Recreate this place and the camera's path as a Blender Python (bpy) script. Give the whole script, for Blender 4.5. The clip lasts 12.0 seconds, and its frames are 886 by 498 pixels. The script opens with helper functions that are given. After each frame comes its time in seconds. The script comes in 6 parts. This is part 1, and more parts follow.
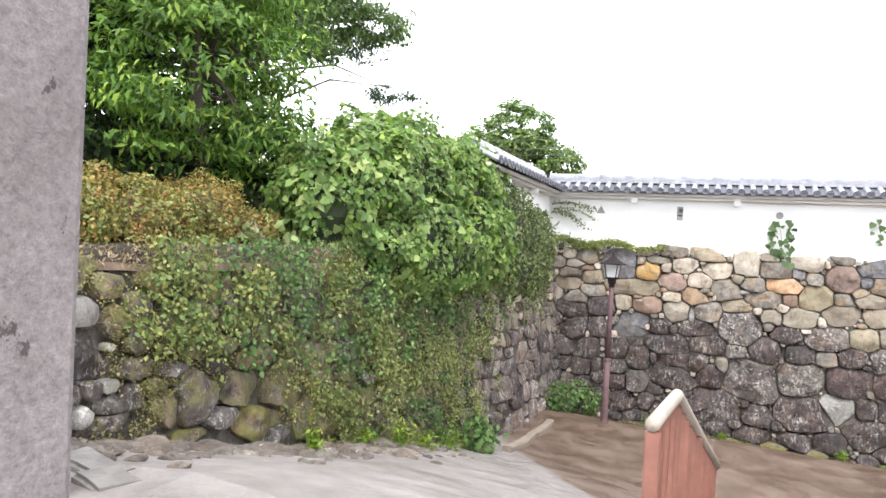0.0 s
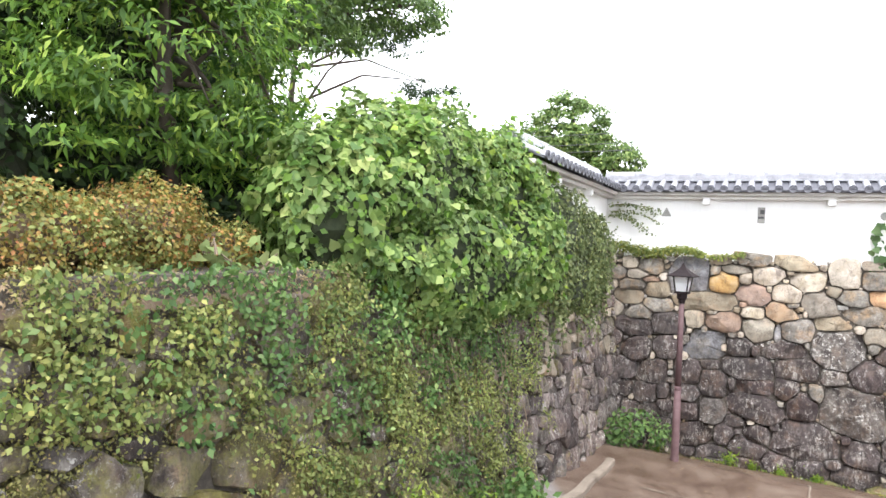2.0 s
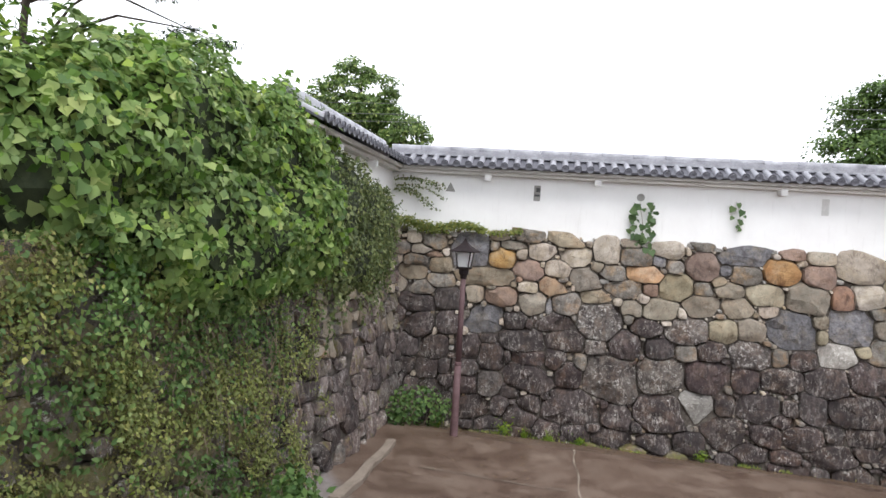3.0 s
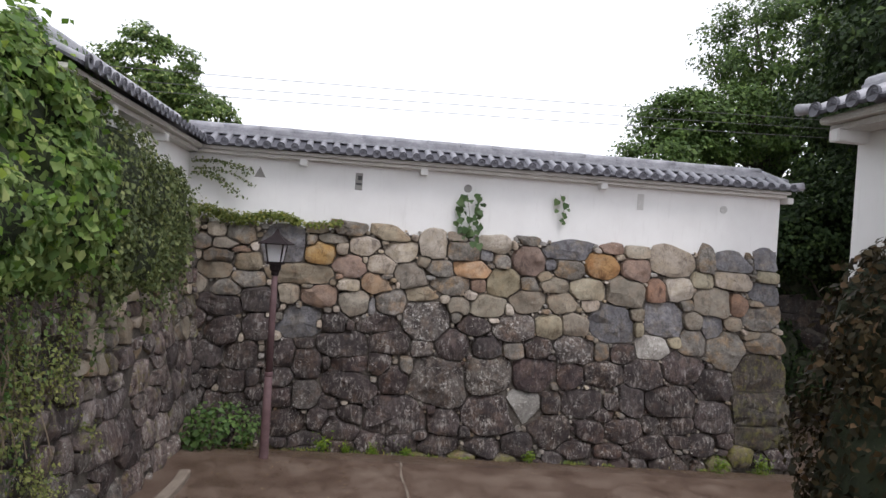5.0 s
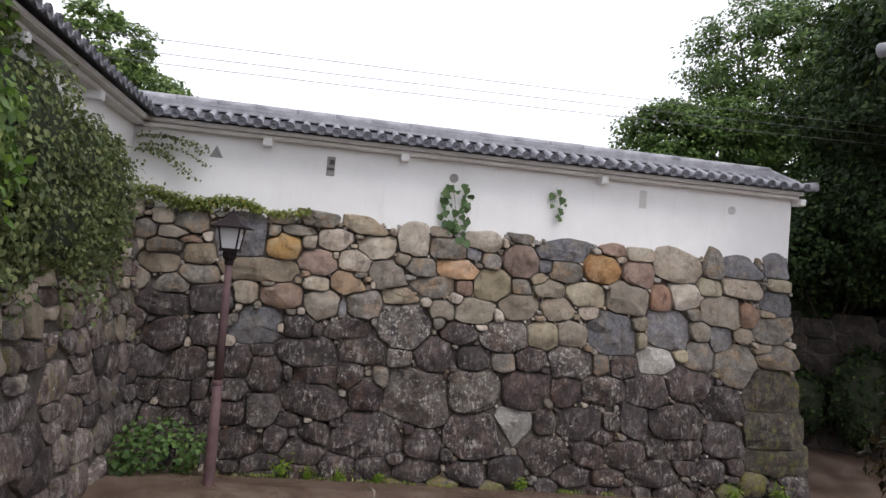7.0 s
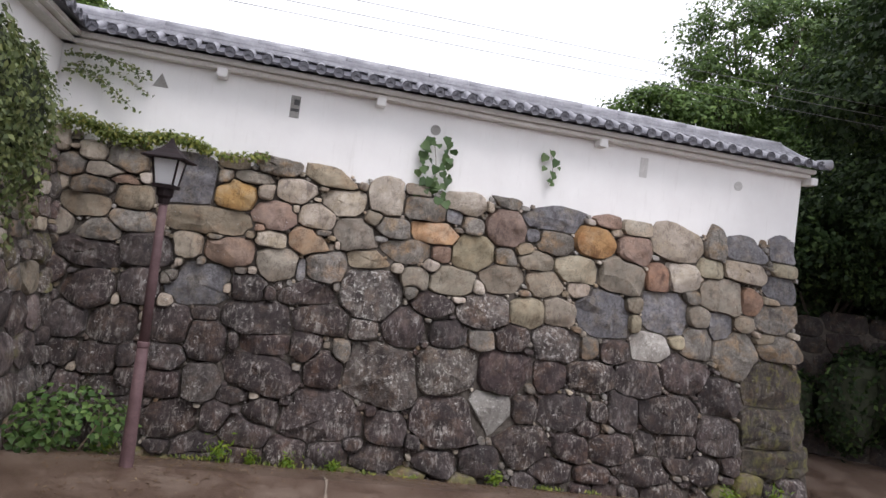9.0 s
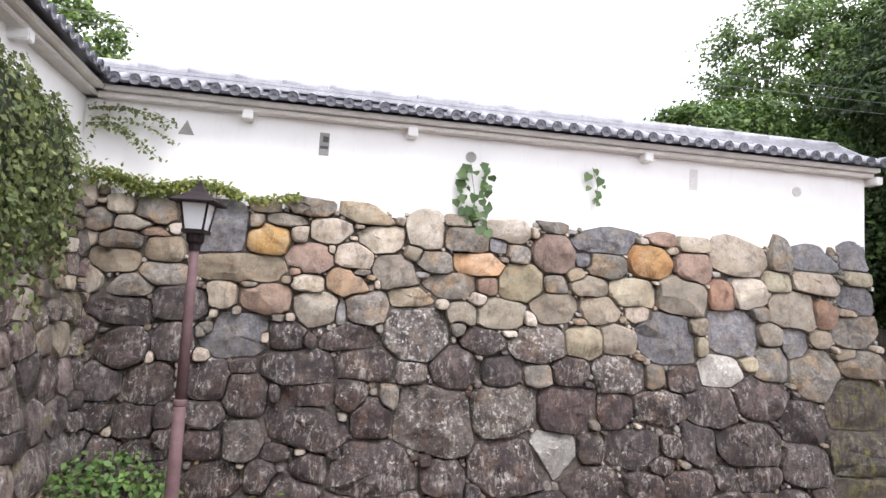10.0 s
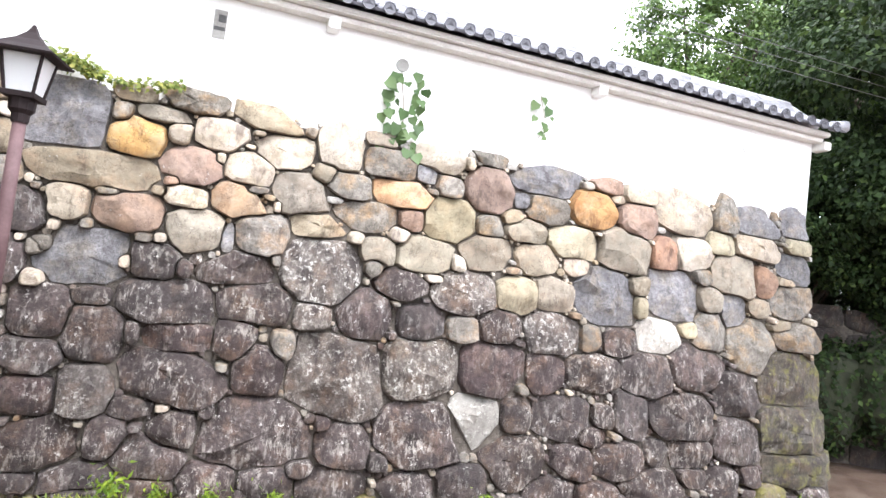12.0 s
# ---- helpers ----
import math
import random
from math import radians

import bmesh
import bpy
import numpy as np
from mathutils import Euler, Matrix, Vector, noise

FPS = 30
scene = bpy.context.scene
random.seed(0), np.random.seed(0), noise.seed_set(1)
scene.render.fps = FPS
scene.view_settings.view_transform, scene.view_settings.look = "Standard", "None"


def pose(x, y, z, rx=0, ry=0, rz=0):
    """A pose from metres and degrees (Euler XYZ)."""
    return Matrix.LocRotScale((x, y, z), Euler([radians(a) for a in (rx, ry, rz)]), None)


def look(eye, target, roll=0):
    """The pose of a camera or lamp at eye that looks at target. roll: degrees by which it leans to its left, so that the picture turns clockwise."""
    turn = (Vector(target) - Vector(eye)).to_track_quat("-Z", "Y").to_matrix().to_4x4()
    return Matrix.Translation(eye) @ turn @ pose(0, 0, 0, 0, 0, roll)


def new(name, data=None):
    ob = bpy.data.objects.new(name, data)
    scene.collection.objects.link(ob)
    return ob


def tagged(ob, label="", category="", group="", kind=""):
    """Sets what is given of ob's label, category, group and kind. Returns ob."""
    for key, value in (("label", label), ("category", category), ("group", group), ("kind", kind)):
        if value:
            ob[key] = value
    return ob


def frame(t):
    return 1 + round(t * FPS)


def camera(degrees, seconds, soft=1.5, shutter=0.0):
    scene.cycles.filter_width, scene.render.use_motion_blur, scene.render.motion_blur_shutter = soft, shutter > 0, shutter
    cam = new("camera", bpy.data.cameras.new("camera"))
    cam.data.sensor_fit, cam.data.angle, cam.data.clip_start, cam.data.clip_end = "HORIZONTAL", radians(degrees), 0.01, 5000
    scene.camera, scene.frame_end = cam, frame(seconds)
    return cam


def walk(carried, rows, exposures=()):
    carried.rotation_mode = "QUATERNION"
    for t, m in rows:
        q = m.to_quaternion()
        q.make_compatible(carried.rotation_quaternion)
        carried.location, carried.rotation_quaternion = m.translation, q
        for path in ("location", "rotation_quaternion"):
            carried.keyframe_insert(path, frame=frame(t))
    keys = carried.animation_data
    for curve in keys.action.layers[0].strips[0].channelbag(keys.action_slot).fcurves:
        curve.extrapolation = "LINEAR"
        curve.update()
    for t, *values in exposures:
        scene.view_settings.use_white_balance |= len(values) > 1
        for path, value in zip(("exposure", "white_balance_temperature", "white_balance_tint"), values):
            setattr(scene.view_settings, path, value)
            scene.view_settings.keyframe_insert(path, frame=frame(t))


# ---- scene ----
cam = camera(67.7, 12.0)
PATH = [
    (0, (3.545, -15.792, 3.577), (2.81, -13.932, 3.548), 3.1),
    (0.5, (3.407, -15.394, 3.59), (2.418, -13.656, 3.578), 1.2),
    (1, (3.291, -14.981, 3.593), (2.235, -13.283, 3.578), 2.2),
    (1.5, (3.166, -14.556, 3.588), (2.181, -12.816, 3.525), 2.6),
    (2, (3.123, -14.148, 3.714), (2.242, -12.352, 3.687), 2.4),
    (2.5, (3.063, -13.742, 3.65), (2.658, -11.784, 3.624), 3.8),
    (3, (3.037, -13.358, 3.676), (2.759, -11.378, 3.607), 3.5),
    (3.5, (3.054, -13.014, 3.665), (3.055, -11.017, 3.57), 3.5),
    (5.5, (2.928, -11.729, 3.344), (3.269, -9.758, 3.394), 4.9),
    (6, (2.919, -11.294, 3.221), (3.359, -9.346, 3.341), 6.3),
    (6.5, (2.904, -10.982, 3.084), (3.304, -9.023, 3.144), 4.7),
    (8.5, (3.141, -9.634, 2.493), (3.39, -7.653, 2.622), 7.2),
    (9, (3.156, -9.38, 2.468), (3.609, -7.432, 2.531), 7.4),
    (9.5, (3.084, -9.138, 2.41), (3.627, -7.213, 2.398), 5.9),
    (10, (3.084, -8.808, 2.314), (3.439, -6.848, 2.503), 3.3),
    (10.5, (3.14, -8.493, 2.222), (3.452, -6.518, 2.28), 2.8),
    (11, (3.132, -8.089, 2.213), (3.458, -6.115, 2.218), 3.2),
    (11.5, (3.179, -7.643, 2.099), (3.549, -5.678, 2.142), 5.2),
    (12, (3.177, -7.283, 1.965), (3.844, -5.402, 2.087), 6.9),
]
EXPOSURES = [(0, 1.66, 6250, 10), (0.5, 1.46, 6250, 10), (1.5, 1.58, 6250, 10), (2.0, 1.8, 6250, 10), (2.5, 1.52, 6250, 10), (3.0, 0.82, 6250, 11), (3.5, 0.5, 6250, 12), (5.5, 0.28, 6250, 14), (6.6, 0.28, 6250, 14), (8.5, 0.32, 6250, 16),
             (9.5, 0.95, 6250, 16), (10.0, 1.42, 6250, 15), (10.5, 1.55, 6250, 15), (11.0, 1.66, 6250, 15), (11.5, 2.03, 6150, 13), (12.0, 2.22, 6150, 12)]
walk(cam, [(t, look(eye, target, roll)) for t, eye, target, roll in PATH], EXPOSURES)

# ---- world and sun: a bright overcast sky ----
world = bpy.data.worlds.new("overcast")
scene.world = world
world.use_nodes = True
wn, wl = world.node_tree.nodes, world.node_tree.links
sky = wn.new("ShaderNodeTexSky")
sky.sky_type, sky.sun_disc = "NISHITA", False
sky.sun_elevation, sky.sun_rotation = radians(58), radians(200)
sky.air_density, sky.dust_density, sky.ozone_density = 1.0, 1.0, 1.0
grey_sky = wn.new("ShaderNodeHueSaturation")
grey_sky.inputs["Saturation"].default_value = 0.12
wl.new(sky.outputs[0], grey_sky.inputs["Color"])
cloud = wn.new("ShaderNodeMix")
cloud.data_type = "RGBA"
cloud.inputs[0].default_value = 0.7
cloud.inputs[7].default_value = (9.0, 9.1, 9.3, 1)
wl.new(grey_sky.outputs[0], cloud.inputs[6])
wl.new(cloud.outputs[2], wn["Background"].inputs["Color"])
wn["Background"].inputs["Strength"].default_value = 0.15

sun = new("sun", bpy.data.lights.new("sun", "SUN"))
sun.data.energy, sun.data.angle, sun.data.color = 1.0, radians(20), (1.0, 0.96, 0.9)
sun.matrix_world = look((0, 0, 20), (-3.6, 9.9, 3.2))


# ---- materials ----
def shader(name, rough=0.8, metal=0.0):
    m = bpy.data.materials.new(name)
    m.use_nodes = True
    n, l = m.node_tree.nodes, m.node_tree.links
    b = n["Principled BSDF"]
    b.inputs["Roughness"].default_value, b.inputs["Metallic"].default_value = rough, metal
    return m, n, l, b


def noise_node(n, l, scale, detail=6, rough=0.6, stretch=None):
    tc = n.new("ShaderNodeTexCoord")
    t = n.new("ShaderNodeTexNoise")
    t.inputs["Scale"].default_value, t.inputs["Detail"].default_value, t.inputs["Roughness"].default_value = scale, detail, rough
    mp = n.new("ShaderNodeMapping")
    mp.inputs["Scale"].default_value = stretch or (1, 1, 1)
    l.new(tc.outputs["Object"], mp.inputs["Vector"])
    l.new(mp.outputs[0], t.inputs["Vector"])
    return t


def ramp(n, l, source, stops):
    r = n.new("ShaderNodeValToRGB")
    e = r.color_ramp.elements
    e[0].position, e[0].color = stops[0][0], (*stops[0][1], 1)
    e[1].position, e[1].color = stops[-1][0], (*stops[-1][1], 1)
    for p, c in stops[1:-1]:
        e.new(p).color = (*c, 1)
    l.new(source, r.inputs[0])
    return r


def mix(n, l, fac, a, b, how="MIX"):
    m = n.new("ShaderNodeMix")
    m.data_type, m.blend_type = "RGBA", how
    for sock, v in ((m.inputs[0], fac), (m.inputs[6], a), (m.inputs[7], b)):
        if isinstance(v, bpy.types.NodeSocket):
            l.new(v, sock)
        elif isinstance(v, tuple):
            sock.default_value = (*v, 1)
        else:
            sock.default_value = v
    return m.outputs[2]


def bumped(n, l, b, source, strength, dist):
    k = n.new("ShaderNodeBump")
    k.inputs["Strength"].default_value, k.inputs["Distance"].default_value = strength, dist
    l.new(source, k.inputs["Height"])
    l.new(k.outputs[0], b.inputs["Normal"])


def by_random(n, l, col, low, high, islands=False, tint=0.0):
    """Lightens or darkens a colour from piece to piece."""
    if islands:
        o = n.new("ShaderNodeNewGeometry").outputs["Random Per Island"]
    else:
        o = n.new("ShaderNodeObjectInfo").outputs["Random"]
    mr = n.new("ShaderNodeMapRange")
    mr.inputs["To Min"].default_value, mr.inputs["To Max"].default_value = low, high
    l.new(o, mr.inputs["Value"])
    h = n.new("ShaderNodeHueSaturation")
    l.new(mr.outputs[0], h.inputs["Value"])
    if tint:
        # a second draw from the same number: warmer or greyer, piece by piece
        for turn, lo, hi, sock in ((7.31, tint - 0.45, tint - 0.12, "Saturation"), (3.77, 0.494, 0.508, "Hue")):
            q = n.new("ShaderNodeMath")
            q.operation = "MULTIPLY"
            q.inputs[1].default_value = turn
            l.new(o, q.inputs[0])
            w = n.new("ShaderNodeMath")
            w.operation = "FRACT"
            l.new(q.outputs[0], w.inputs[0])
            r2 = n.new("ShaderNodeMapRange")
            r2.inputs["To Min"].default_value, r2.inputs["To Max"].default_value = lo, hi
            l.new(w.outputs[0], r2.inputs["Value"])
            l.new(r2.outputs[0], h.inputs[sock])
    l.new(col, h.inputs["Color"])
    return h.outputs[0]


def stone(name, a, c, lichen=0.0, streak=0.0, moss=0.0, rough=0.85, patch=None, islands=False):
    """Weathered stone: body colour in clouds, stained patches, hairline cracks, runs of pale scale, lichen flecks, moss."""
    m, n, l, b = shader(name, rough)

    def grey(source, lo, hi, top, base=0.0):
        return ramp(n, l, source.outputs[0], [(lo, (base,) * 3), (hi, (top,) * 3)]).outputs[0]

    big = noise_node(n, l, 2.6, 5, 0.6)
    col = ramp(n, l, big.outputs[0], [(0.34, a), (0.66, c)]).outputs[0]
    hue = noise_node(n, l, 3.7, 6, 0.7)
    warm = patch or ((0.3, 0.2, 0.115) if a[0] > 0.1 else (0.13, 0.088, 0.066))
    col = mix(n, l, grey(hue, 0.47, 0.63, 0.62), col, warm)
    mid = noise_node(n, l, 10, 8, 0.7)
    col = mix(n, l, 0.34 if a[0] > 0.15 else 0.75, col, ramp(n, l, mid.outputs[0], [(0.28, (0.38, 0.36, 0.36)), (0.5, (0.98, 0.98, 0.98)), (0.72, (1.6, 1.6, 1.6))]).outputs[0], "MULTIPLY")
    fine = noise_node(n, l, 60, 6, 0.75)
    col = mix(n, l, 0.3 if a[0] > 0.15 else 0.5, col, ramp(n, l, fine.outputs[0], [(0.3, (0.66, 0.66, 0.66)), (0.7, (1.26, 1.26, 1.26))]).outputs[0], "MULTIPLY")
    grit = noise_node(n, l, 27, 7, 0.78)
    col = mix(n, l, 0.22 if a[0] > 0.15 else 0.55, col, ramp(n, l, grit.outputs[0], [(0.34, (0.5, 0.49, 0.48)), (0.52, (1.0, 1.0, 1.0)), (0.68, (1.5, 1.5, 1.5))]).outputs[0], "MULTIPLY")
    crack = noise_node(n, l, 3.1, 8, 0.66)
    cut = ramp(n, l, crack.outputs[0], [(0.488, (0, 0, 0)), (0.499, (0.7, 0.7, 0.7)), (0.51, (0, 0, 0))])
    col = mix(n, l, cut.outputs[0], col, (a[0] * 0.35, a[1] * 0.3, a[2] * 0.28))
    # dark damp stains running down
    st = noise_node(n, l, 5.0, 6, 0.7, (1.2, 1.2, 0.5))
    col = mix(n, l, grey(st, 0.55, 0.68, 0.7), col, (a[0] * 0.3, a[1] * 0.27, a[2] * 0.27))
    where = noise_node(n, l, 3.2, 4, 0.6)
    if streak:
        s = noise_node(n, l, 8, 8, 0.78, (2.4, 2.4, 0.7))
        f = mix(n, l, 1.0, grey(s, 0.5, 0.58, streak), grey(where, 0.44, 0.56, 1.0, 0.16), "MULTIPLY")
        col = mix(n, l, f, col, (0.4, 0.37, 0.34))
        s2 = noise_node(n, l, 4.5, 7, 0.72, (1.3, 1.3, 0.7))
        col = mix(n, l, grey(s2, 0.48, 0.62, 0.85), col, (0.024, 0.017, 0.017))
    if lichen:
        s = noise_node(n, l, 17, 9, 0.78)
        low = 0.62 - 0.09 * lichen
        f = mix(n, l, 1.0, grey(s, low, low + 0.045, 0.9), grey(where, 0.44, 0.58, 1.0, 0.25), "MULTIPLY")
        col = mix(n, l, f, col, (0.55, 0.53, 0.5))
    if moss:
        s = noise_node(n, l, 5, 7, 0.7)
        col = mix(n, l, grey(s, 0.56 - 0.2 * moss, 0.72 - 0.2 * moss, 0.85), col,
                  ramp(n, l, mid.outputs[0], [(0.3, (0.085, 0.08, 0.028)), (0.7, (0.19, 0.18, 0.07))]).outputs[0])
    col = by_random(n, l, col, 0.78, 1.2, islands, 1.1 if a[2] < 0.62 * a[0] else 1.45)
    l.new(col, b.inputs["Base Color"])
    rel = mix(n, l, 0.45, mid.outputs[0], grit.outputs[0])
    bumped(n, l, b, rel, 0.55 if a[0] > 0.15 else 0.85, 0.05)
    return m


STONE_PALE = stone("pale_stone", (0.34, 0.297, 0.25), (0.47, 0.416, 0.36), 0.1, patch=(0.36, 0.3, 0.22))
STONE_GREY = stone("grey_stone", (0.14, 0.127, 0.112), (0.25, 0.23, 0.205), 0.1)
STONE_TAN = stone("tan_stone", (0.2, 0.16, 0.108), (0.31, 0.257, 0.182), 0.05)
STONE_SLATE = stone("slate_stone", (0.135, 0.132, 0.14), (0.21, 0.205, 0.213), patch=(0.23, 0.2, 0.165))
STONE_ORANGE = stone("orange_stone", (0.32, 0.14, 0.036), (0.45, 0.25, 0.085), patch=(0.42, 0.31, 0.19))
STONE_RUST = stone("rust_stone", (0.16, 0.088, 0.056), (0.26, 0.163, 0.108), 0.05, patch=(0.3, 0.16, 0.08))
STONE_YELLOW = stone("yellow_stone", (0.24, 0.198, 0.12), (0.35, 0.3, 0.195), patch=(0.3, 0.22, 0.12))
STONE_DARK = stone("dark_weathered_stone", (0.026, 0.0195, 0.019), (0.074, 0.058, 0.056), 0.5, 0.6)
STONE_UMBER = stone("umber_stone", (0.038, 0.023, 0.022), (0.088, 0.057, 0.053), 0.4, 0.45)
STONE_LICHEN = stone("lichen_stone", (0.085, 0.073, 0.067), (0.16, 0.143, 0.13), 0.9, 0.5)
STONE_WHITE = stone("white_blotched_stone", (0.2, 0.187, 0.172), (0.4, 0.383, 0.357), 0.8, patch=(0.24, 0.22, 0.2))
STONE_MOSSY = stone("mossy_stone", (0.14, 0.115, 0.09), (0.27, 0.235, 0.185), 0.45, 0.2, 0.75)
# Quoin stones: wear and moss, with the trees' shade put into their dark.
STONE_WORN_SHADE = stone("worn_shaded_quoin_stone", (0.05, 0.041, 0.034), (0.1, 0.086, 0.072), 0.15, 0.2, 0.2)
STONE_MOSS_SHADE = stone("shaded_mossy_stone", (0.04, 0.034, 0.026), (0.08, 0.07, 0.056), 0.12, 0.25, 0.35)
# Near-black because the shade under the trees is put into the stone colour.
STONE_SHADED = stone("shade_black_stone", (0.022, 0.019, 0.018), (0.06, 0.052, 0.048), 0.1, 0.1)
STONE_RUBBLE = stone("small_wedge_stones", (0.26, 0.23, 0.195), (0.44, 0.4, 0.35), 0.1, islands=True)
STONE_RUBBLE_DARK = stone("small_dark_wedge_stones", (0.1, 0.085, 0.075), (0.22, 0.195, 0.17), 0.2, islands=True)
STONE_CORNER = stone("brown_corner_stone", (0.1, 0.075, 0.072), (0.27, 0.225, 0.21), 0.6, 0.8, 0.08)
STONE_OLD = stone("old_wall_stone", (0.09, 0.075, 0.066), (0.21, 0.185, 0.16), 0.85, 0.3, 0.35)


def earth_dark():
    m, n, l, b = shader("dark_joint_earth", 0.95)
    f = noise_node(n, l, 14, 6, 0.7)
    l.new(ramp(n, l, f.outputs[0], [(0.3, (0.05, 0.042, 0.036)), (0.7, (0.14, 0.12, 0.1))]).outputs[0], b.inputs["Base Color"])
    bumped(n, l, b, f.outputs[0], 1.0, 0.05)
    return m


JOINT = earth_dark()


def plain(name, a, c, scale=3, rough=0.8, metal=0.0, bump=0.15, fine=40):
    m, n, l, b = shader(name, rough, metal)
    t = noise_node(n, l, scale, 6, 0.65)
    f = noise_node(n, l, fine, 6, 0.65)
    col = ramp(n, l, t.outputs[0], [(0.3, a), (0.7, c)]).outputs[0]
    col = mix(n, l, 0.4, col, ramp(n, l, f.outputs[0], [(0.3, (0.7, 0.7, 0.7)), (0.7, (1.2, 1.2, 1.2))]).outputs[0], "MULTIPLY")
    l.new(by_random(n, l, col, 0.9, 1.1), b.inputs["Base Color"])
    bumped(n, l, b, f.outputs[0], bump, 0.01)
    return m


def plaster():
    m, n, l, b = shader("white_plaster", 0.85)
    t = noise_node(n, l, 1.3, 5, 0.6)
    col = ramp(n, l, t.outputs[0], [(0.3, (0.76, 0.75, 0.74)), (0.7, (0.83, 0.825, 0.815))]).outputs[0]
    s = noise_node(n, l, 4, 5, 0.7, (2.5, 2.5, 0.3))
    col = mix(n, l, ramp(n, l, s.outputs[0], [(0.56, (0, 0, 0)), (0.8, (0.3, 0.3, 0.3))]).outputs[0], col, (0.52, 0.5, 0.47))
    l.new(col, b.inputs["Base Color"])
    f = noise_node(n, l, 30, 5)
    bumped(n, l, b, f.outputs[0], 0.12, 0.01)
    return m


PLASTER = plaster()
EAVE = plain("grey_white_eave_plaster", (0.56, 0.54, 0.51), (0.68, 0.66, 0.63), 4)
TILE = plain("silver_grey_roof_tile", (0.24, 0.24, 0.265), (0.42, 0.42, 0.455), 5, 0.36, 0.0, 0.25)
# Darker copy of the tile grey: shading on ends and pans put into colour.
TILE_FACE = plain("shade_dark_tile", (0.055, 0.055, 0.068), (0.12, 0.12, 0.14), 6, 0.5)
BROWN = plain("brown_painted_steel", (0.1, 0.06, 0.064), (0.165, 0.104, 0.108), 6, 0.6, 0.0, 0.08)
LANTERN = plain("dark_lantern_steel", (0.012, 0.008, 0.009), (0.026, 0.017, 0.018), 8, 0.75)
for dull in (BROWN, LANTERN):
    dull.node_tree.nodes["Principled BSDF"].inputs["Specular IOR Level"].default_value = 0.2
RAIL = plain("red_brown_rail_paint", (0.16, 0.065, 0.045), (0.24, 0.105, 0.075), 6, 0.45)
RAIL_TOP = plain("worn_pale_rail_top", (0.27, 0.22, 0.18), (0.42, 0.37, 0.31), 9, 0.5)
BARK = plain("brown_bark", (0.035, 0.027, 0.02), (0.085, 0.066, 0.05), 5, 0.9, 0.0, 0.9, 18)
TWIG = plain("dry_twig", (0.16, 0.12, 0.085), (0.3, 0.235, 0.17), 6, 0.9)
KERB = plain("worn_concrete_kerb", (0.17, 0.135, 0.105), (0.29, 0.24, 0.195), 2, 0.85, 0.0, 0.5)
HOLE = plain("grey_loophole", (0.22, 0.21, 0.2), (0.34, 0.33, 0.31), 5)
HOLE_FAINT = plain("faded_loophole", (0.5, 0.49, 0.47), (0.6, 0.59, 0.57), 5)
SLOT = plain("dark_slot", (0.05, 0.05, 0.05), (0.09, 0.09, 0.09), 5)
WIRE = plain("grey_cable", (0.09, 0.09, 0.09), (0.14, 0.14, 0.14), 5, 0.6)


def granite(name, a, c, stain):
    m, n, l, b = shader(name, 0.85)
    t = noise_node(n, l, 3.0, 6, 0.7)
    col = ramp(n, l, t.outputs[0], [(0.3, a), (0.7, c)]).outputs[0]
    f = noise_node(n, l, 55, 6, 0.72)
    col = mix(n, l, 0.85, col, ramp(n, l, f.outputs[0], [(0.32, (0.55, 0.55, 0.55)), (0.66, (1.25, 1.25, 1.25))]).outputs[0], "MULTIPLY")
    p = noise_node(n, l, 13, 7, 0.74, (1, 1, 0.6))
    col = mix(n, l, ramp(n, l, p.outputs[0], [(0.56 - 0.08 * stain, (0, 0, 0)), (0.59 - 0.08 * stain, (0.95, 0.95, 0.95))]).outputs[0], col, (0.05, 0.042, 0.04))
    l.new(col, b.inputs["Base Color"])
    bumped(n, l, b, f.outputs[0], 0.7, 0.015)
    return m


PILLAR_GREY = granite("grey_granite", (0.155, 0.132, 0.13), (0.26, 0.23, 0.228), -0.9)
PILLAR_STAINED = granite("lichen_stained_granite", (0.46, 0.415, 0.34), (0.58, 0.54, 0.46), 0.8)


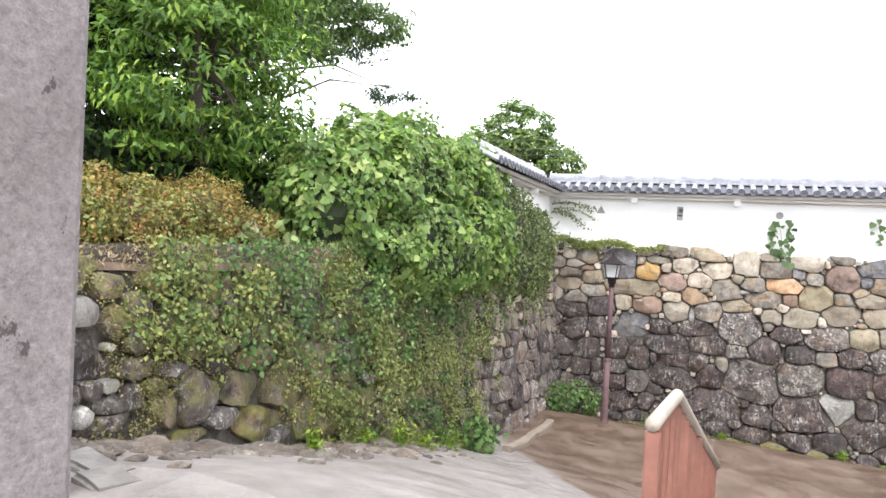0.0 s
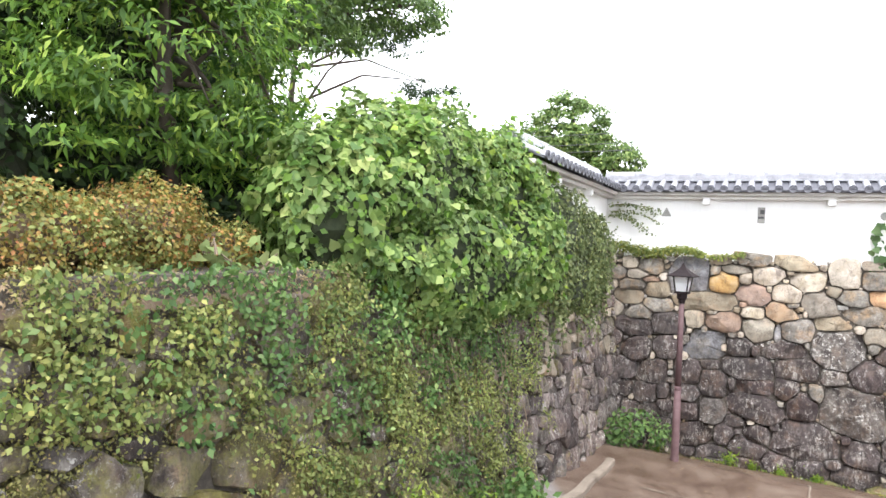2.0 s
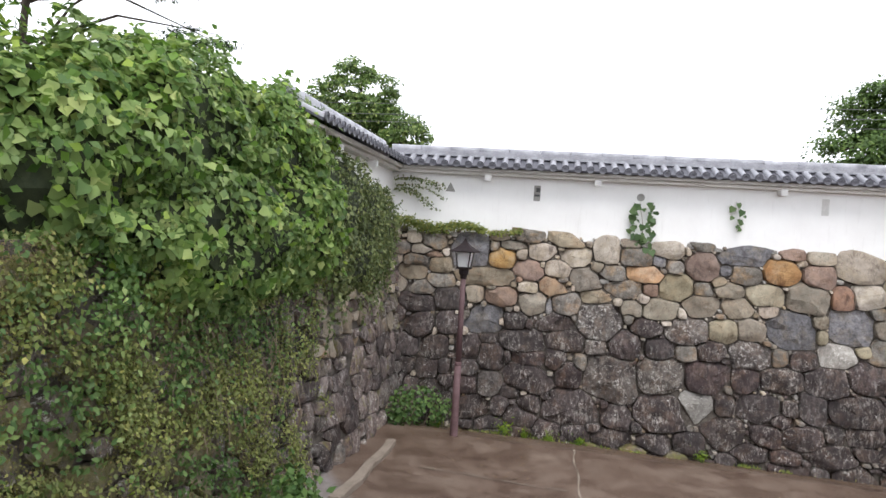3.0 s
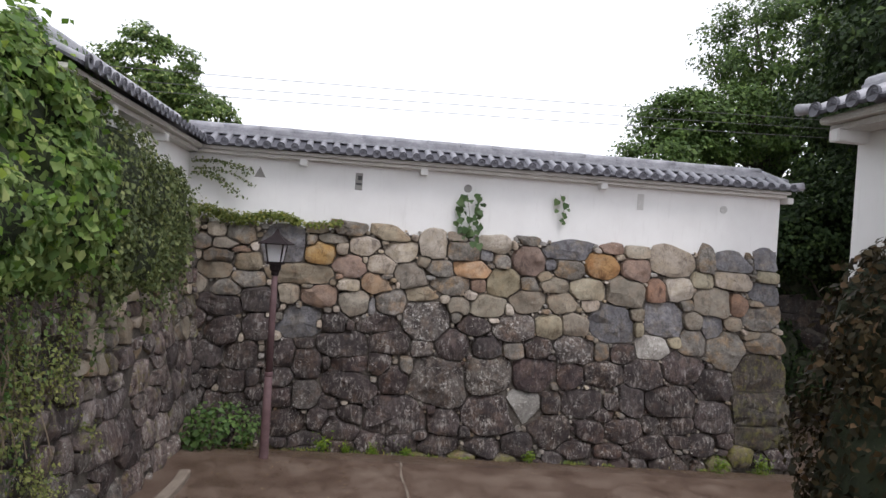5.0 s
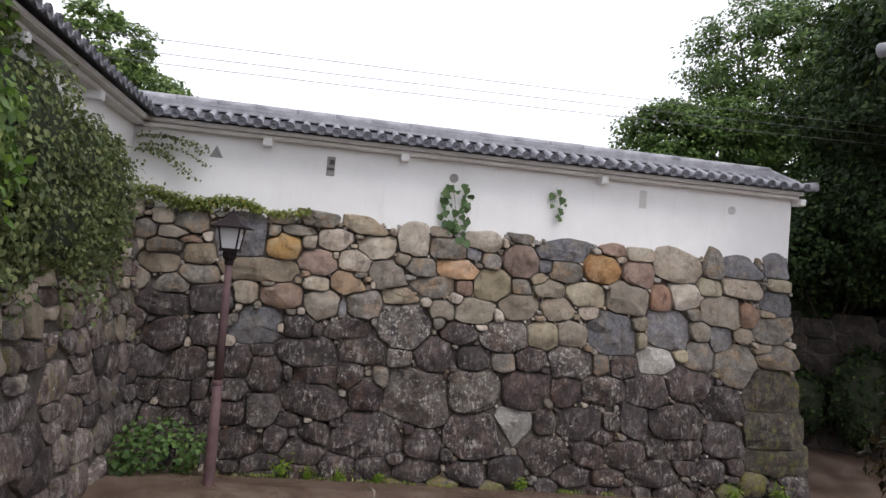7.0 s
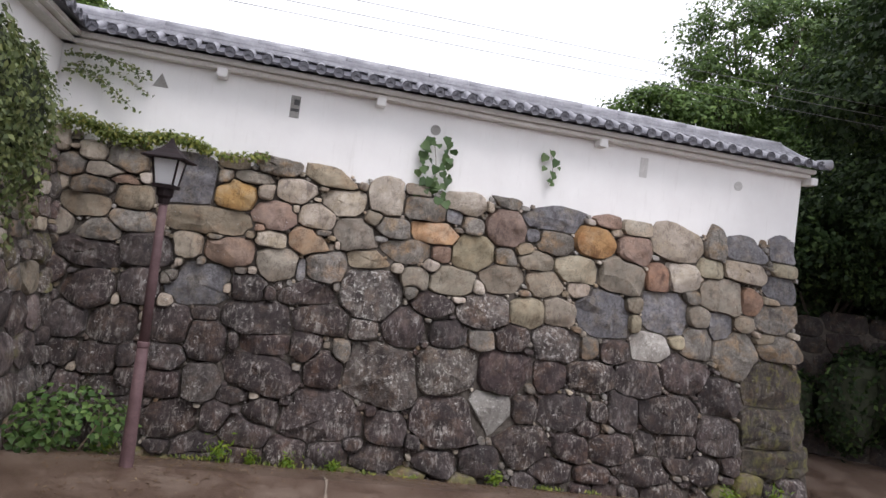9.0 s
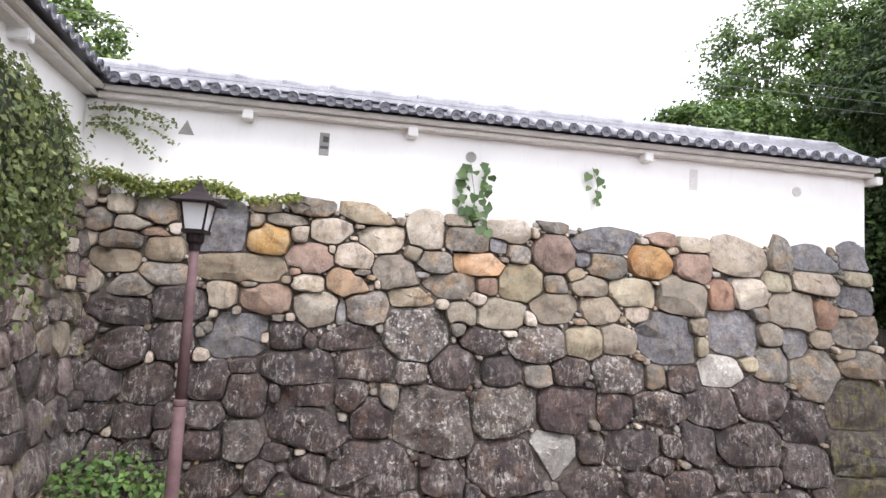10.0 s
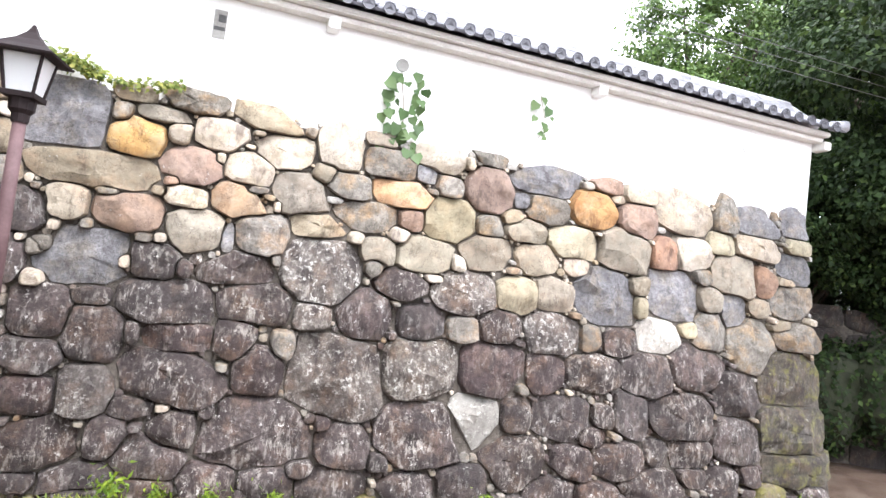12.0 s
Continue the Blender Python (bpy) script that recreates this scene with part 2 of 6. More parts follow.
def ground_material():
    """Wet brown earth in the yard, grey worn paving up the ramp."""
    m, n, l, b = shader("wet_ground", 0.5)
    big = noise_node(n, l, 0.55, 5, 0.6)
    mid = noise_node(n, l, 3.5, 6, 0.7)
    fine = noise_node(n, l, 45, 8, 0.75)
    blot = noise_node(n, l, 1.6, 8, 0.68)
    brown = ramp(n, l, blot.outputs[0], [(0.34, (0.088, 0.056, 0.041)), (0.5, (0.128, 0.086, 0.063)), (0.68, (0.18, 0.132, 0.1))]).outputs[0]
    grey = ramp(n, l, mid.outputs[0], [(0.3, (0.17, 0.145, 0.135)), (0.7, (0.30, 0.27, 0.26))]).outputs[0]
    tc = n.new("ShaderNodeTexCoord")
    sep = n.new("ShaderNodeSeparateXYZ")
    l.new(tc.outputs["Object"], sep.inputs[0])
    # the paving ends on a slanting line across the ramp
    k1 = n.new("ShaderNodeMath"); k1.operation = "MULTIPLY_ADD"
    l.new(sep.outputs[0], k1.inputs[0]); k1.inputs[1].default_value = 1.9
    l.new(sep.outputs[1], k1.inputs[2])
    k2 = n.new("ShaderNodeMath"); k2.operation = "MULTIPLY_ADD"
    l.new(mid.outputs[0], k2.inputs[0]); k2.inputs[1].default_value = 0.7
    l.new(k1.outputs[0], k2.inputs[2])
    mr = n.new("ShaderNodeMapRange")
    mr.inputs["From Min"].default_value, mr.inputs["From Max"].default_value = -3.6, -3.25
    l.new(k2.outputs[0], mr.inputs["Value"])
    col = mix(n, l, mr.outputs[0], grey, brown)
    col = mix(n, l, 0.7, col, ramp(n, l, fine.outputs[0], [(0.3, (0.6, 0.6, 0.6)), (0.7, (1.25, 1.25, 1.25))]).outputs[0], "MULTIPLY")
    col = mix(n, l, ramp(n, l, mid.outputs[0], [(0.6, (0, 0, 0)), (0.75, (0.4, 0.4, 0.4))]).outputs[0], col, (0.27, 0.22, 0.175))
    l.new(col, b.inputs["Base Color"])
    l.new(ramp(n, l, blot.outputs[0], [(0.35, (0.28, 0.28, 0.28)), (0.6, (0.7, 0.7, 0.7))]).outputs[0], b.inputs["Roughness"])
    bumped(n, l, b, fine.outputs[0], 0.4, 0.015)
    return m


GROUND = ground_material()


def frosted():
    m, n, l, b = shader("white_lantern_glass", 0.35)
    b.inputs["Base Color"].default_value = (0.92, 0.92, 0.93, 1)
    tr = n.new("ShaderNodeBsdfTranslucent")
    tr.inputs["Color"].default_value = (0.97, 0.97, 0.98, 1)
    ms = n.new("ShaderNodeMixShader")
    ms.inputs[0].default_value = 0.6
    l.new(b.outputs[0], ms.inputs[1])
    l.new(tr.outputs[0], ms.inputs[2])
    l.new(ms.outputs[0], n["Material Output"].inputs["Surface"])
    return m


FROST = frosted()


def leaf(name, a, c, third=None, through_light=0.25, rough=0.5):
    m, n, l, b = shader(name, rough)
    o = n.new("ShaderNodeNewGeometry").outputs["Random Per Island"]
    stops = [(0.0, a), (1.0, c)] if third is None else [(0.0, a), (0.8, c), (1.0, third)]
    col = ramp(n, l, o, stops).outputs[0]
    t = noise_node(n, l, 1.1, 4, 0.6)
    col = mix(n, l, 0.8, col, ramp(n, l, t.outputs[0], [(0.3, (0.6, 0.62, 0.6)), (0.7, (1.3, 1.3, 1.2))]).outputs[0], "MULTIPLY")
    l.new(col, b.inputs["Base Color"])
    b.inputs["Specular IOR Level"].default_value = 0.12 if c[1] < 0.12 else 0.35
    tr = n.new("ShaderNodeBsdfTranslucent")
    l.new(col, tr.inputs["Color"])
    ms = n.new("ShaderNodeMixShader")
    ms.inputs[0].default_value = through_light
    l.new(b.outputs[0], ms.inputs[1])
    l.new(tr.outputs[0], ms.inputs[2])
    l.new(ms.outputs[0], n["Material Output"].inputs["Surface"])
    return m


LEAF_KUDZU = leaf("kudzu_leaf", (0.1, 0.185, 0.05), (0.32, 0.43, 0.14), (0.5, 0.56, 0.22), 0.45)
LEAF_WALL = leaf("wall_vine_leaf", (0.05, 0.1, 0.035), (0.12, 0.18, 0.07), None, 0.25)
LEAF_IVY = leaf("ivy_leaf", (0.07, 0.098, 0.035), (0.165, 0.2, 0.075), (0.3, 0.32, 0.13), 0.32)
LEAF_DRY = leaf("azalea_leaf", (0.1, 0.13, 0.03), (0.3, 0.21, 0.055), (0.36, 0.14, 0.06))
LEAF_MAPLE = leaf("bright_tree_leaf", (0.04, 0.095, 0.018), (0.16, 0.28, 0.042), (0.38, 0.49, 0.09), 0.42)
# Evergreen dark; the shade under the path trees is put into it too.
LEAF_DARK = leaf("dark_shaded_tree_leaf", (0.014, 0.026, 0.012), (0.036, 0.06, 0.022), (0.085, 0.125, 0.04), 0.22)
LEAF_BROAD = leaf("broadleaf_tree_leaf", (0.05, 0.095, 0.025), (0.11, 0.18, 0.045), (0.18, 0.26, 0.065), 0.3)
# Brighter copy of the broadleaf green, with sky glow put into the colour.
LEAF_LIT = leaf("sunlit_tree_leaf", (0.06, 0.11, 0.03), (0.18, 0.27, 0.075), (0.38, 0.46, 0.15), 0.4)
LEAF_PINE = leaf("pine_needle", (0.025, 0.05, 0.02), (0.05, 0.085, 0.035), None, 0.15)
LEAF_WEED = leaf("yellow_green_weed", (0.10, 0.18, 0.02), (0.2, 0.28, 0.03), (0.3, 0.36, 0.04), 0.3)
LEAF_CREEP = leaf("yellowish_ivy_leaf", (0.1, 0.15, 0.035), (0.23, 0.26, 0.06), (0.36, 0.33, 0.08), 0.3)
LEAF_PATCH = leaf("mixed_ivy_leaf", (0.06, 0.11, 0.03), (0.17, 0.22, 0.06), (0.36, 0.34, 0.1), 0.3)
LEAF_MOSSY = leaf("small_wall_plant_leaf", (0.13, 0.16, 0.05), (0.28, 0.31, 0.1), (0.4, 0.39, 0.14), 0.35)
LEAF_HEDGE = leaf("bronze_hedge_leaf", (0.022, 0.02, 0.011), (0.06, 0.045, 0.022), (0.14, 0.085, 0.045), 0.12)
LEAF_SHRUB = leaf("shrub_leaf", (0.055, 0.12, 0.035), (0.16, 0.25, 0.075), None, 0.35)
LEAF_FRESH = leaf("fresh_creeper_leaf", (0.1, 0.17, 0.05), (0.24, 0.34, 0.11), (0.34, 0.42, 0.17), 0.4)


# ---- mesh helpers ----
def mesh_object(name, verts, faces, material, parent=None, label="", smooth=False):
    me = bpy.data.meshes.new(name)
    me.from_pydata([tuple(v) for v in verts], [], faces)
    me.materials.append(material)
    if smooth:
        me.polygons.foreach_set("use_smooth", [True] * len(me.polygons))
        me.set_sharp_from_angle(angle=0.55)
    ob = new(name, me)
    if parent is not None:
        ob.parent = parent
    if label:
        tagged(ob, label)
    return ob


def part(name, bm, material, parent=None, label="", smooth=False):
    me = bpy.data.meshes.new(name)
    bm.normal_update()
    bm.to_mesh(me)
    bm.free()
    me.materials.append(material)
    if smooth:
        me.polygons.foreach_set("use_smooth", [True] * len(me.polygons))
    ob = new(name, me)
    if parent is not None:
        ob.parent = parent
    if label:
        tagged(ob, label)
    return ob


def box(x0, x1, y0, y1, z0, z1, bevel=0.0, m=None):
    bm = bmesh.new()
    bmesh.ops.create_cube(bm, size=1)
    bmesh.ops.scale(bm, vec=(x1 - x0, y1 - y0, z1 - z0), verts=bm.verts)
    bmesh.ops.translate(bm, vec=((x0 + x1) / 2, (y0 + y1) / 2, (z0 + z1) / 2), verts=bm.verts)
    if bevel:
        bmesh.ops.bevel(bm, geom=bm.edges[:], offset=bevel, segments=2, affect="EDGES")
    if m is not None:
        bmesh.ops.transform(bm, matrix=m, verts=bm.verts)
    return bm


def tube(points, radii, sides=8, caps=True):
    """A tapered tube along points."""
    bm = bmesh.new()
    pts = [Vector(p) for p in points]
    rings = []
    for i, p in enumerate(pts):
        d = (pts[min(i + 1, len(pts) - 1)] - pts[max(i - 1, 0)]).normalized()
        a = d.cross(Vector((0, 0, 1)) if abs(d.z) < 0.95 else Vector((1, 0, 0))).normalized()
        c = d.cross(a)
        rings.append([bm.verts.new(p + (a * math.cos(2 * math.pi * k / sides) + c * math.sin(2 * math.pi * k / sides)) * radii[i]) for k in range(sides)])
    for r0, r1 in zip(rings, rings[1:]):
        for k in range(sides):
            bm.faces.new((r0[k], r0[(k + 1) % sides], r1[(k + 1) % sides], r1[k]))
    if caps:
        bm.faces.new(rings[0][::-1])
        bm.faces.new(rings[-1])
    bmesh.ops.recalc_face_normals(bm, faces=bm.faces)
    return bm


def empty(name, place=(0, 0, 0)):
    ob = new(name)
    ob.location = place
    ob.empty_display_size = 0.2
    return ob


OVATE = (np.array([(0, 0, 0), (0.34, 0.42, 0.07), (0, 1, -0.12), (-0.34, 0.42, 0.07), (0, 0.5, -0.02)], float), ((0, 1, 2, 4), (0, 4, 2, 3)))
HEART = (np.array([(0, 0, 0), (0.42, -0.02, 0.05), (0.5, 0.4, 0.06), (0, 1, -0.15), (-0.5, 0.4, 0.06), (-0.42, -0.02, 0.05)], float), ((0, 1, 2, 3), (0, 3, 4, 5)))
LANCE = (np.array([(0, 0, 0), (0.16, 0.4, 0.03), (0, 1, -0.2), (-0.16, 0.4, 0.03), (0, 0.5, -0.03)], float), ((0, 1, 2, 4), (0, 4, 2, 3)))
NEEDLE = (np.array([(0.03, 0, 0), (0.0, 1, 0.02), (-0.03, 0, 0)], float), ((0, 1, 2),))


def leaves(name, rng, places, normals, size, shape, material, parent=None, label="", droop=0.5, spread=0.3):
    """One mesh of many leaves, each at its place, facing its normal, its tip hanging down."""
    tv, tf = shape
    p, nn = np.asarray(places, float), np.asarray(normals, float)
    count = len(p)
    nn = nn + rng.normal(0, spread, (count, 3))
    nn /= np.linalg.norm(nn, axis=1, keepdims=True) + 1e-9
    tip = rng.normal(0, 1, (count, 3)) + (0, 0, -2.2 * droop)
    tip -= (tip * nn).sum(1, keepdims=True) * nn
    tip /= np.linalg.norm(tip, axis=1, keepdims=True) + 1e-9
    side = np.cross(tip, nn)
    s = size * rng.uniform(0.55, 1.3, (count, 1, 1))
    v = (p[:, None] + s * (tv[None, :, :1] * side[:, None] + tv[None, :, 1:2] * tip[:, None] + tv[None, :, 2:] * nn[:, None])).reshape(-1, 3)
    k = len(tv)
    f = np.concatenate([np.array(tf)[None] + k * np.arange(count)[:, None, None]]).reshape(-1, len(tf[0]))
    me = bpy.data.meshes.new(name)
    sides = f.shape[1]
    me.vertices.add(len(v))
    me.vertices.foreach_set("co", v.ravel())
    me.loops.add(f.size)
    me.loops.foreach_set("vertex_index", f.ravel().astype(np.int32))
    me.polygons.add(len(f))
    me.polygons.foreach_set("loop_start", np.arange(0, f.size, sides, dtype=np.int32))
    me.update(calc_edges=True)
    me.validate()
    me.materials.append(material)
    ob = new(name, me)
    if parent is not None:
        ob.parent = parent
    if label:
        tagged(ob, label)
    return ob


def clumped(rng, centre, radii, clumps, per, clump_size, flat=0.5, shell=0.55, low=-1.0):
    """Places and normals of leaves in clumps set over an egg-shaped crown."""
    d = rng.normal(0, 1, (clumps * 3, 3))
    d /= np.linalg.norm(d, axis=1, keepdims=True)
    d = d[d[:, 2] > low][:clumps]
    r = rng.uniform(shell, 1.0, (len(d), 1)) ** 0.6
    bump = 1 + 0.16 * np.sin(5 * d[:, :1] + 3 * d[:, 1:2] + centre[0]) * np.cos(4 * d[:, 2:] + centre[1])
    c = np.array(centre) + d * r * bump * np.array(radii)
    off = np.clip(rng.normal(0, 0.8, (len(c), per, 3)), -1.35, 1.35) * np.array([1, 1, flat]) * clump_size * rng.uniform(0.6, 1.3, (len(c), 1, 1))
    pts = (c[:, None] + off).reshape(-1, 3)
    nor = (d[:, None] * 0.8 + np.array([0, 0, 0.7]) + 0.0 * off).reshape(-1, 3)
    return pts, nor


# ---- lie of the land ----
def ramp_height(y):
    return float(np.interp(y, [-16, -13.2, -11.5, -8.73, -5.4, -3.4, -2.3], [2.5, 2.45, 1.98, 1.13, 0.30, 0.06, 0.0]))


def yard_height(x, y):
    return -0.03 * (x - 1.83) - 0.24 * max(0.0, y + 1.75)


def gutter(x, y):
    """A worn dip along the foot of the side wall."""
    return -0.15 * min(1.0, max(0.0, 1.3 - x)) * min(1.0, max(0.0, (-9.2 - y) / 1.5))


def ground_height(x, y):
    if y < -13.75:
        return gutter(x, y) + ramp_height(y) - 0.07 * min(max(x, 0.0), 4)
    if x < 3.68 and y < -1:
        return max(gutter(x, y) + ramp_height(y) - 0.07 * max(x, 0.0), yard_height(x, y))
    return yard_height(x, y)


def left_foot(y):
    """Where the side wall's face meets the ground."""
    return -0.07 + 0.06 * (y + 11.5)


def left_face(y, z):
    return left_foot(y) - 0.11 * (z - ground_height(left_foot(y), y))


def back_face(z):
    """The back wall leans away as it rises, most at the foot."""
    return -0.14 * (3.75 - z)


def make_ground():
    xs = [-400, -60, -8, -3, -1.2, -0.75] + [round(v, 2) for v in np.arange(-0.5, 3.6, 0.22)] + [3.66, 3.69] + list(np.arange(3.9, 14.2, 0.5)) + [18, 30, 60, 400]
    ys = [-400, -60, -25, -18] + list(np.arange(-16, -13.8, 0.3)) + [-13.77, -13.74] + list(np.arange(-13.5, 0.2, 0.3)) + [0.35, 0.6, 2, 6, 14, 30, 60, 400]
    verts, faces = [], []
    for y in ys:
        for x in xs:
            if x < -0.6:
                z = 3.3 if y < 0.5 else 3.3
            elif y > 0.3 and x < 11.2:
                z = 3.0
            else:
                z = ground_height(min(x, 14), min(max(y, -16), 0))
                z += 0.018 * noise.noise((x * 0.8, y * 0.8, 0))
            verts.append((x, y, z))
    w = len(xs)
    for j in range(len(ys) - 1):
        for i in range(w - 1):
            a = j * w + i
            faces.append((a, a + 1, a + w + 1, a + w))
    ob = mesh_object("ground", verts, faces, GROUND, smooth=False)
    return tagged(ob, "wet brown earth yard with a grey paved ramp", "ground", kind="structure")


ground = make_ground()


# ---- plastered walls with tiled roofs ----
def half_tile(length, r=0.068, sides=8):
    """One round roof tile lying along +y from its face at y = 0, rising to the ridge."""
    verts, faces = [], []
    for y, rr in ((0, r), (0.04, r), (0.045, r * 0.9), (length, r * 0.86)):
        for k in range(sides + 1):
            a = math.pi * k / sides
            verts.append((rr * math.cos(a), y, rr * 0.95 * math.sin(a)))
    w = sides + 1
    for j in range(3):
        for k in range(sides):
            faces.append((j * w + k, j * w + k + 1, (j + 1) * w + k + 1, (j + 1) * w + k))
    me = bpy.data.meshes.new("round_tile")
    me.from_pydata(verts, [], faces)
    me.materials.append(TILE)
    me.polygons.foreach_set("use_smooth", [True] * len(me.polygons))
    return me


def disc_mesh(r=0.07, thick=0.03, sides=16):
    bm = bmesh.new()
    bmesh.ops.create_cone(bm, cap_ends=True, segments=sides, radius1=r, radius2=r, depth=thick)
    bmesh.ops.rotate(bm, matrix=Matrix.Rotation(radians(90), 3, "X"), verts=bm.verts)
    front = max((f for f in bm.faces), key=lambda f: -f.calc_center_median().y)
    got = bmesh.ops.inset_individual(bm, faces=[front], thickness=r * 0.2)
    bmesh.ops.translate(bm, vec=(0, 0.008, 0), verts=front.verts)
    me = bpy.data.meshes.new("tile_end")
    bm.to_mesh(me)
    bm.free()
    me.materials.append(TILE_FACE)
    return me


def pan_mesh(width=0.12, sides=6):
    """The dished tile's lip between two round tiles."""
    verts, faces = [], []
    for y in (0, 0.09):
        for dz in (0, -0.03):
            for k in range(sides + 1):
                u = k / sides * 2 - 1
                verts.append((u * width, y, 0.05 * u * u + dz))
    w = sides + 1
    for k in range(sides):
        faces.append((k, w + k, w + k + 1, k + 1))
        faces.append((k, k + 1, 2 * w + k + 1, 2 * w + k))
        faces.append((w + k, 3 * w + k, 3 * w + k + 1, w + k + 1))
    me = bpy.data.meshes.new("pan_tile")
    me.from_pydata(verts, [], faces)
    me.materials.append(TILE_FACE)
    return me


ROUND, DISC, PAN = half_tile(0.56), disc_mesh(), pan_mesh()


def plastered_wall(name, label, length, low, m, braces, tiles_from=0.15, pitch=0.236, holes=(), over=0.0):
    """A white wall along local x, its front at y = 0, the roof with its eaves at z = 4.9. m places it."""
    top = tagged(empty(name), label, "wall", kind="structure")
    part("wall_panel", box(0, length, 0, 0.3, low, 4.78, 0.01, m), PLASTER, top)
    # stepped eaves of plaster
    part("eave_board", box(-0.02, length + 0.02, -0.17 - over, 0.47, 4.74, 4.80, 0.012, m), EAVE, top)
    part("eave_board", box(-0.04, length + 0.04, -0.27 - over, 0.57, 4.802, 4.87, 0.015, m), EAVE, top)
    verts = [(-0.06, -0.36 - over, 4.872), (length + 0.1, -0.36 - over, 4.872), (length + 0.1, 0.15, 5.10), (-0.06, 0.15, 5.10), (length + 0.1, 0.66, 4.872), (-0.06, 0.66, 4.872),
             (-0.06, -0.36 - over, 4.90), (length + 0.1, -0.36 - over, 4.90), (length + 0.1, 0.15, 5.13), (-0.06, 0.15, 5.13), (length + 0.1, 0.66, 4.90), (-0.06, 0.66, 4.90)]
    faces = [(6, 7, 8, 9), (9, 8, 10, 11), (0, 3, 2, 1), (3, 5, 4, 2), (0, 1, 7, 6), (4, 5, 11, 10), (1, 2, 8, 7), (2, 4, 10, 8), (0, 6, 9, 3), (3, 9, 11, 5)]
    mesh_object("roof_deck", [m @ Vector(v) for v in verts], faces, TILE_FACE, top)
    # ridge of flat courses under a round cap
    part("ridge_course", box(-0.05, length - 0.35, 0.02, 0.28, 5.11, 5.17, 0.008, m), TILE, top)
    part("ridge_course", box(-0.05, length - 0.37, 0.035, 0.265, 5.172, 5.225, 0.008, m), TILE, top)
    n = max(2, int(length / 0.6))
    for i in range(n):
        x0, x1 = -0.05 + (length - 0.35) * i / n, -0.05 + (length - 0.35) * (i + 1) / n
        part("ridge_cap", tube([m @ Vector((x0 + 0.004, 0.15, 5.235)), m @ Vector((x1, 0.15, 5.235 + 0.004 * (i % 3)))], [0.088, 0.085], 12), TILE, top, smooth=True)
    part("ridge_end", tube([m @ Vector((length - 0.42, 0.15, 5.22)), m @ Vector((length + 0.02, 0.15, 5.1)), m @ Vector((length + 0.2, 0.15, 5.08))], [0.085, 0.08, 0.075], 12), TILE, top, smooth=True)
    part("corner_tile", tube([m @ Vector((length - 0.02, -0.3, 4.95)), m @ Vector((length + 0.2, -0.36, 4.97))], [0.07, 0.085], 12), TILE, top, smooth=True)
    if name == "wall_gate":
        part("corner_tile", tube([m @ Vector((0.03, -0.3 - over, 4.95)), m @ Vector((-0.22, -0.36 - over, 4.97))], [0.045, 0.06], 12), TILE, top, smooth=True)
        part("ridge_end", tube([m @ Vector((0.3, 0.15, 5.22)), m @ Vector((0.1, 0.15, 5.18)), m @ Vector((-0.06, 0.15, 5.14))], [0.08, 0.065, 0.06], 12), TILE, top, smooth=True)
    slope = math.atan2(0.22, 0.51)
    x, k = tiles_from, 0
    while x < length + 0.05:
        lean = Matrix.Rotation(slope, 4, "X")
        for sgn in (1, -1):
            base = Matrix.Translation((x, -0.37 - over, 4.905)) if sgn == 1 else Matrix.Translation((x, 0.67, 4.905)) @ Matrix.Rotation(math.pi, 4, "Z")
            o = new("round_tile", ROUND)
            o.parent, o.matrix_basis = top, m @ base @ lean
            if sgn == 1:
                o = new("tile_end", DISC)
                o.parent, o.matrix_basis = top, m @ base @ Matrix.Translation((0, -0.012, 0.02))
                o = new("pan_tile", PAN)
                o.parent, o.matrix_basis = top, m @ Matrix.Translation((x + pitch / 2, -0.385 - over, 4.9)) @ lean
        x, k = x + pitch, k + 1
    for bx in braces:
        part("brace", box(bx - 0.065, bx + 0.065, -0.2 - over, 0.05, 4.635, 4.755, 0.012, m), PLASTER, top)
    for kind, hx, hz in holes:
        if kind == "slot":
            f = part("loophole", box(hx - 0.065, hx + 0.065, -0.006, 0.03, hz - 0.16, hz + 0.15, 0.004, m), HOLE_FAINT if hx > 8 else HOLE, top, "grey arrow loophole slot")
            if hx < 8:
                part("slot_opening", box(hx - 0.02, hx + 0.055, -0.012, 0.02, hz + 0.02, hz + 0.1, 0.004, m), SLOT, f)
                part("slot_opening", box(hx - 0.055, hx + 0.055, -0.012, 0.02, hz - 0.07, hz - 0.03, 0.004, m), SLOT, f)
        elif kind == "round":
            bm = bmesh.new()
            bmesh.ops.create_cone(bm, cap_ends=True, segments=20, radius1=0.075, radius2=0.075, depth=0.04)
            bmesh.ops.transform(bm, matrix=m @ Matrix.Translation((hx, 0.01, hz)) @ Matrix.Rotation(radians(90), 4, "X"), verts=bm.verts)
            part("loophole", bm, HOLE_FAINT if hx > 8 else HOLE, top, "round gun loophole")
        else:
            v = [(hx - 0.1, -0.006, hz - 0.08), (hx + 0.1, -0.006, hz - 0.08), (hx, -0.006, hz + 0.11), (hx - 0.1, 0.03, hz - 0.08), (hx + 0.1, 0.03, hz - 0.08), (hx, 0.03, hz + 0.11)]
            mesh_object("loophole", [m @ Vector(p) for p in v], [(0, 1, 2), (0, 3, 4, 1), (1, 4, 5, 2), (2, 5, 3, 0)], HOLE, top, "triangular gun loophole")
    return top


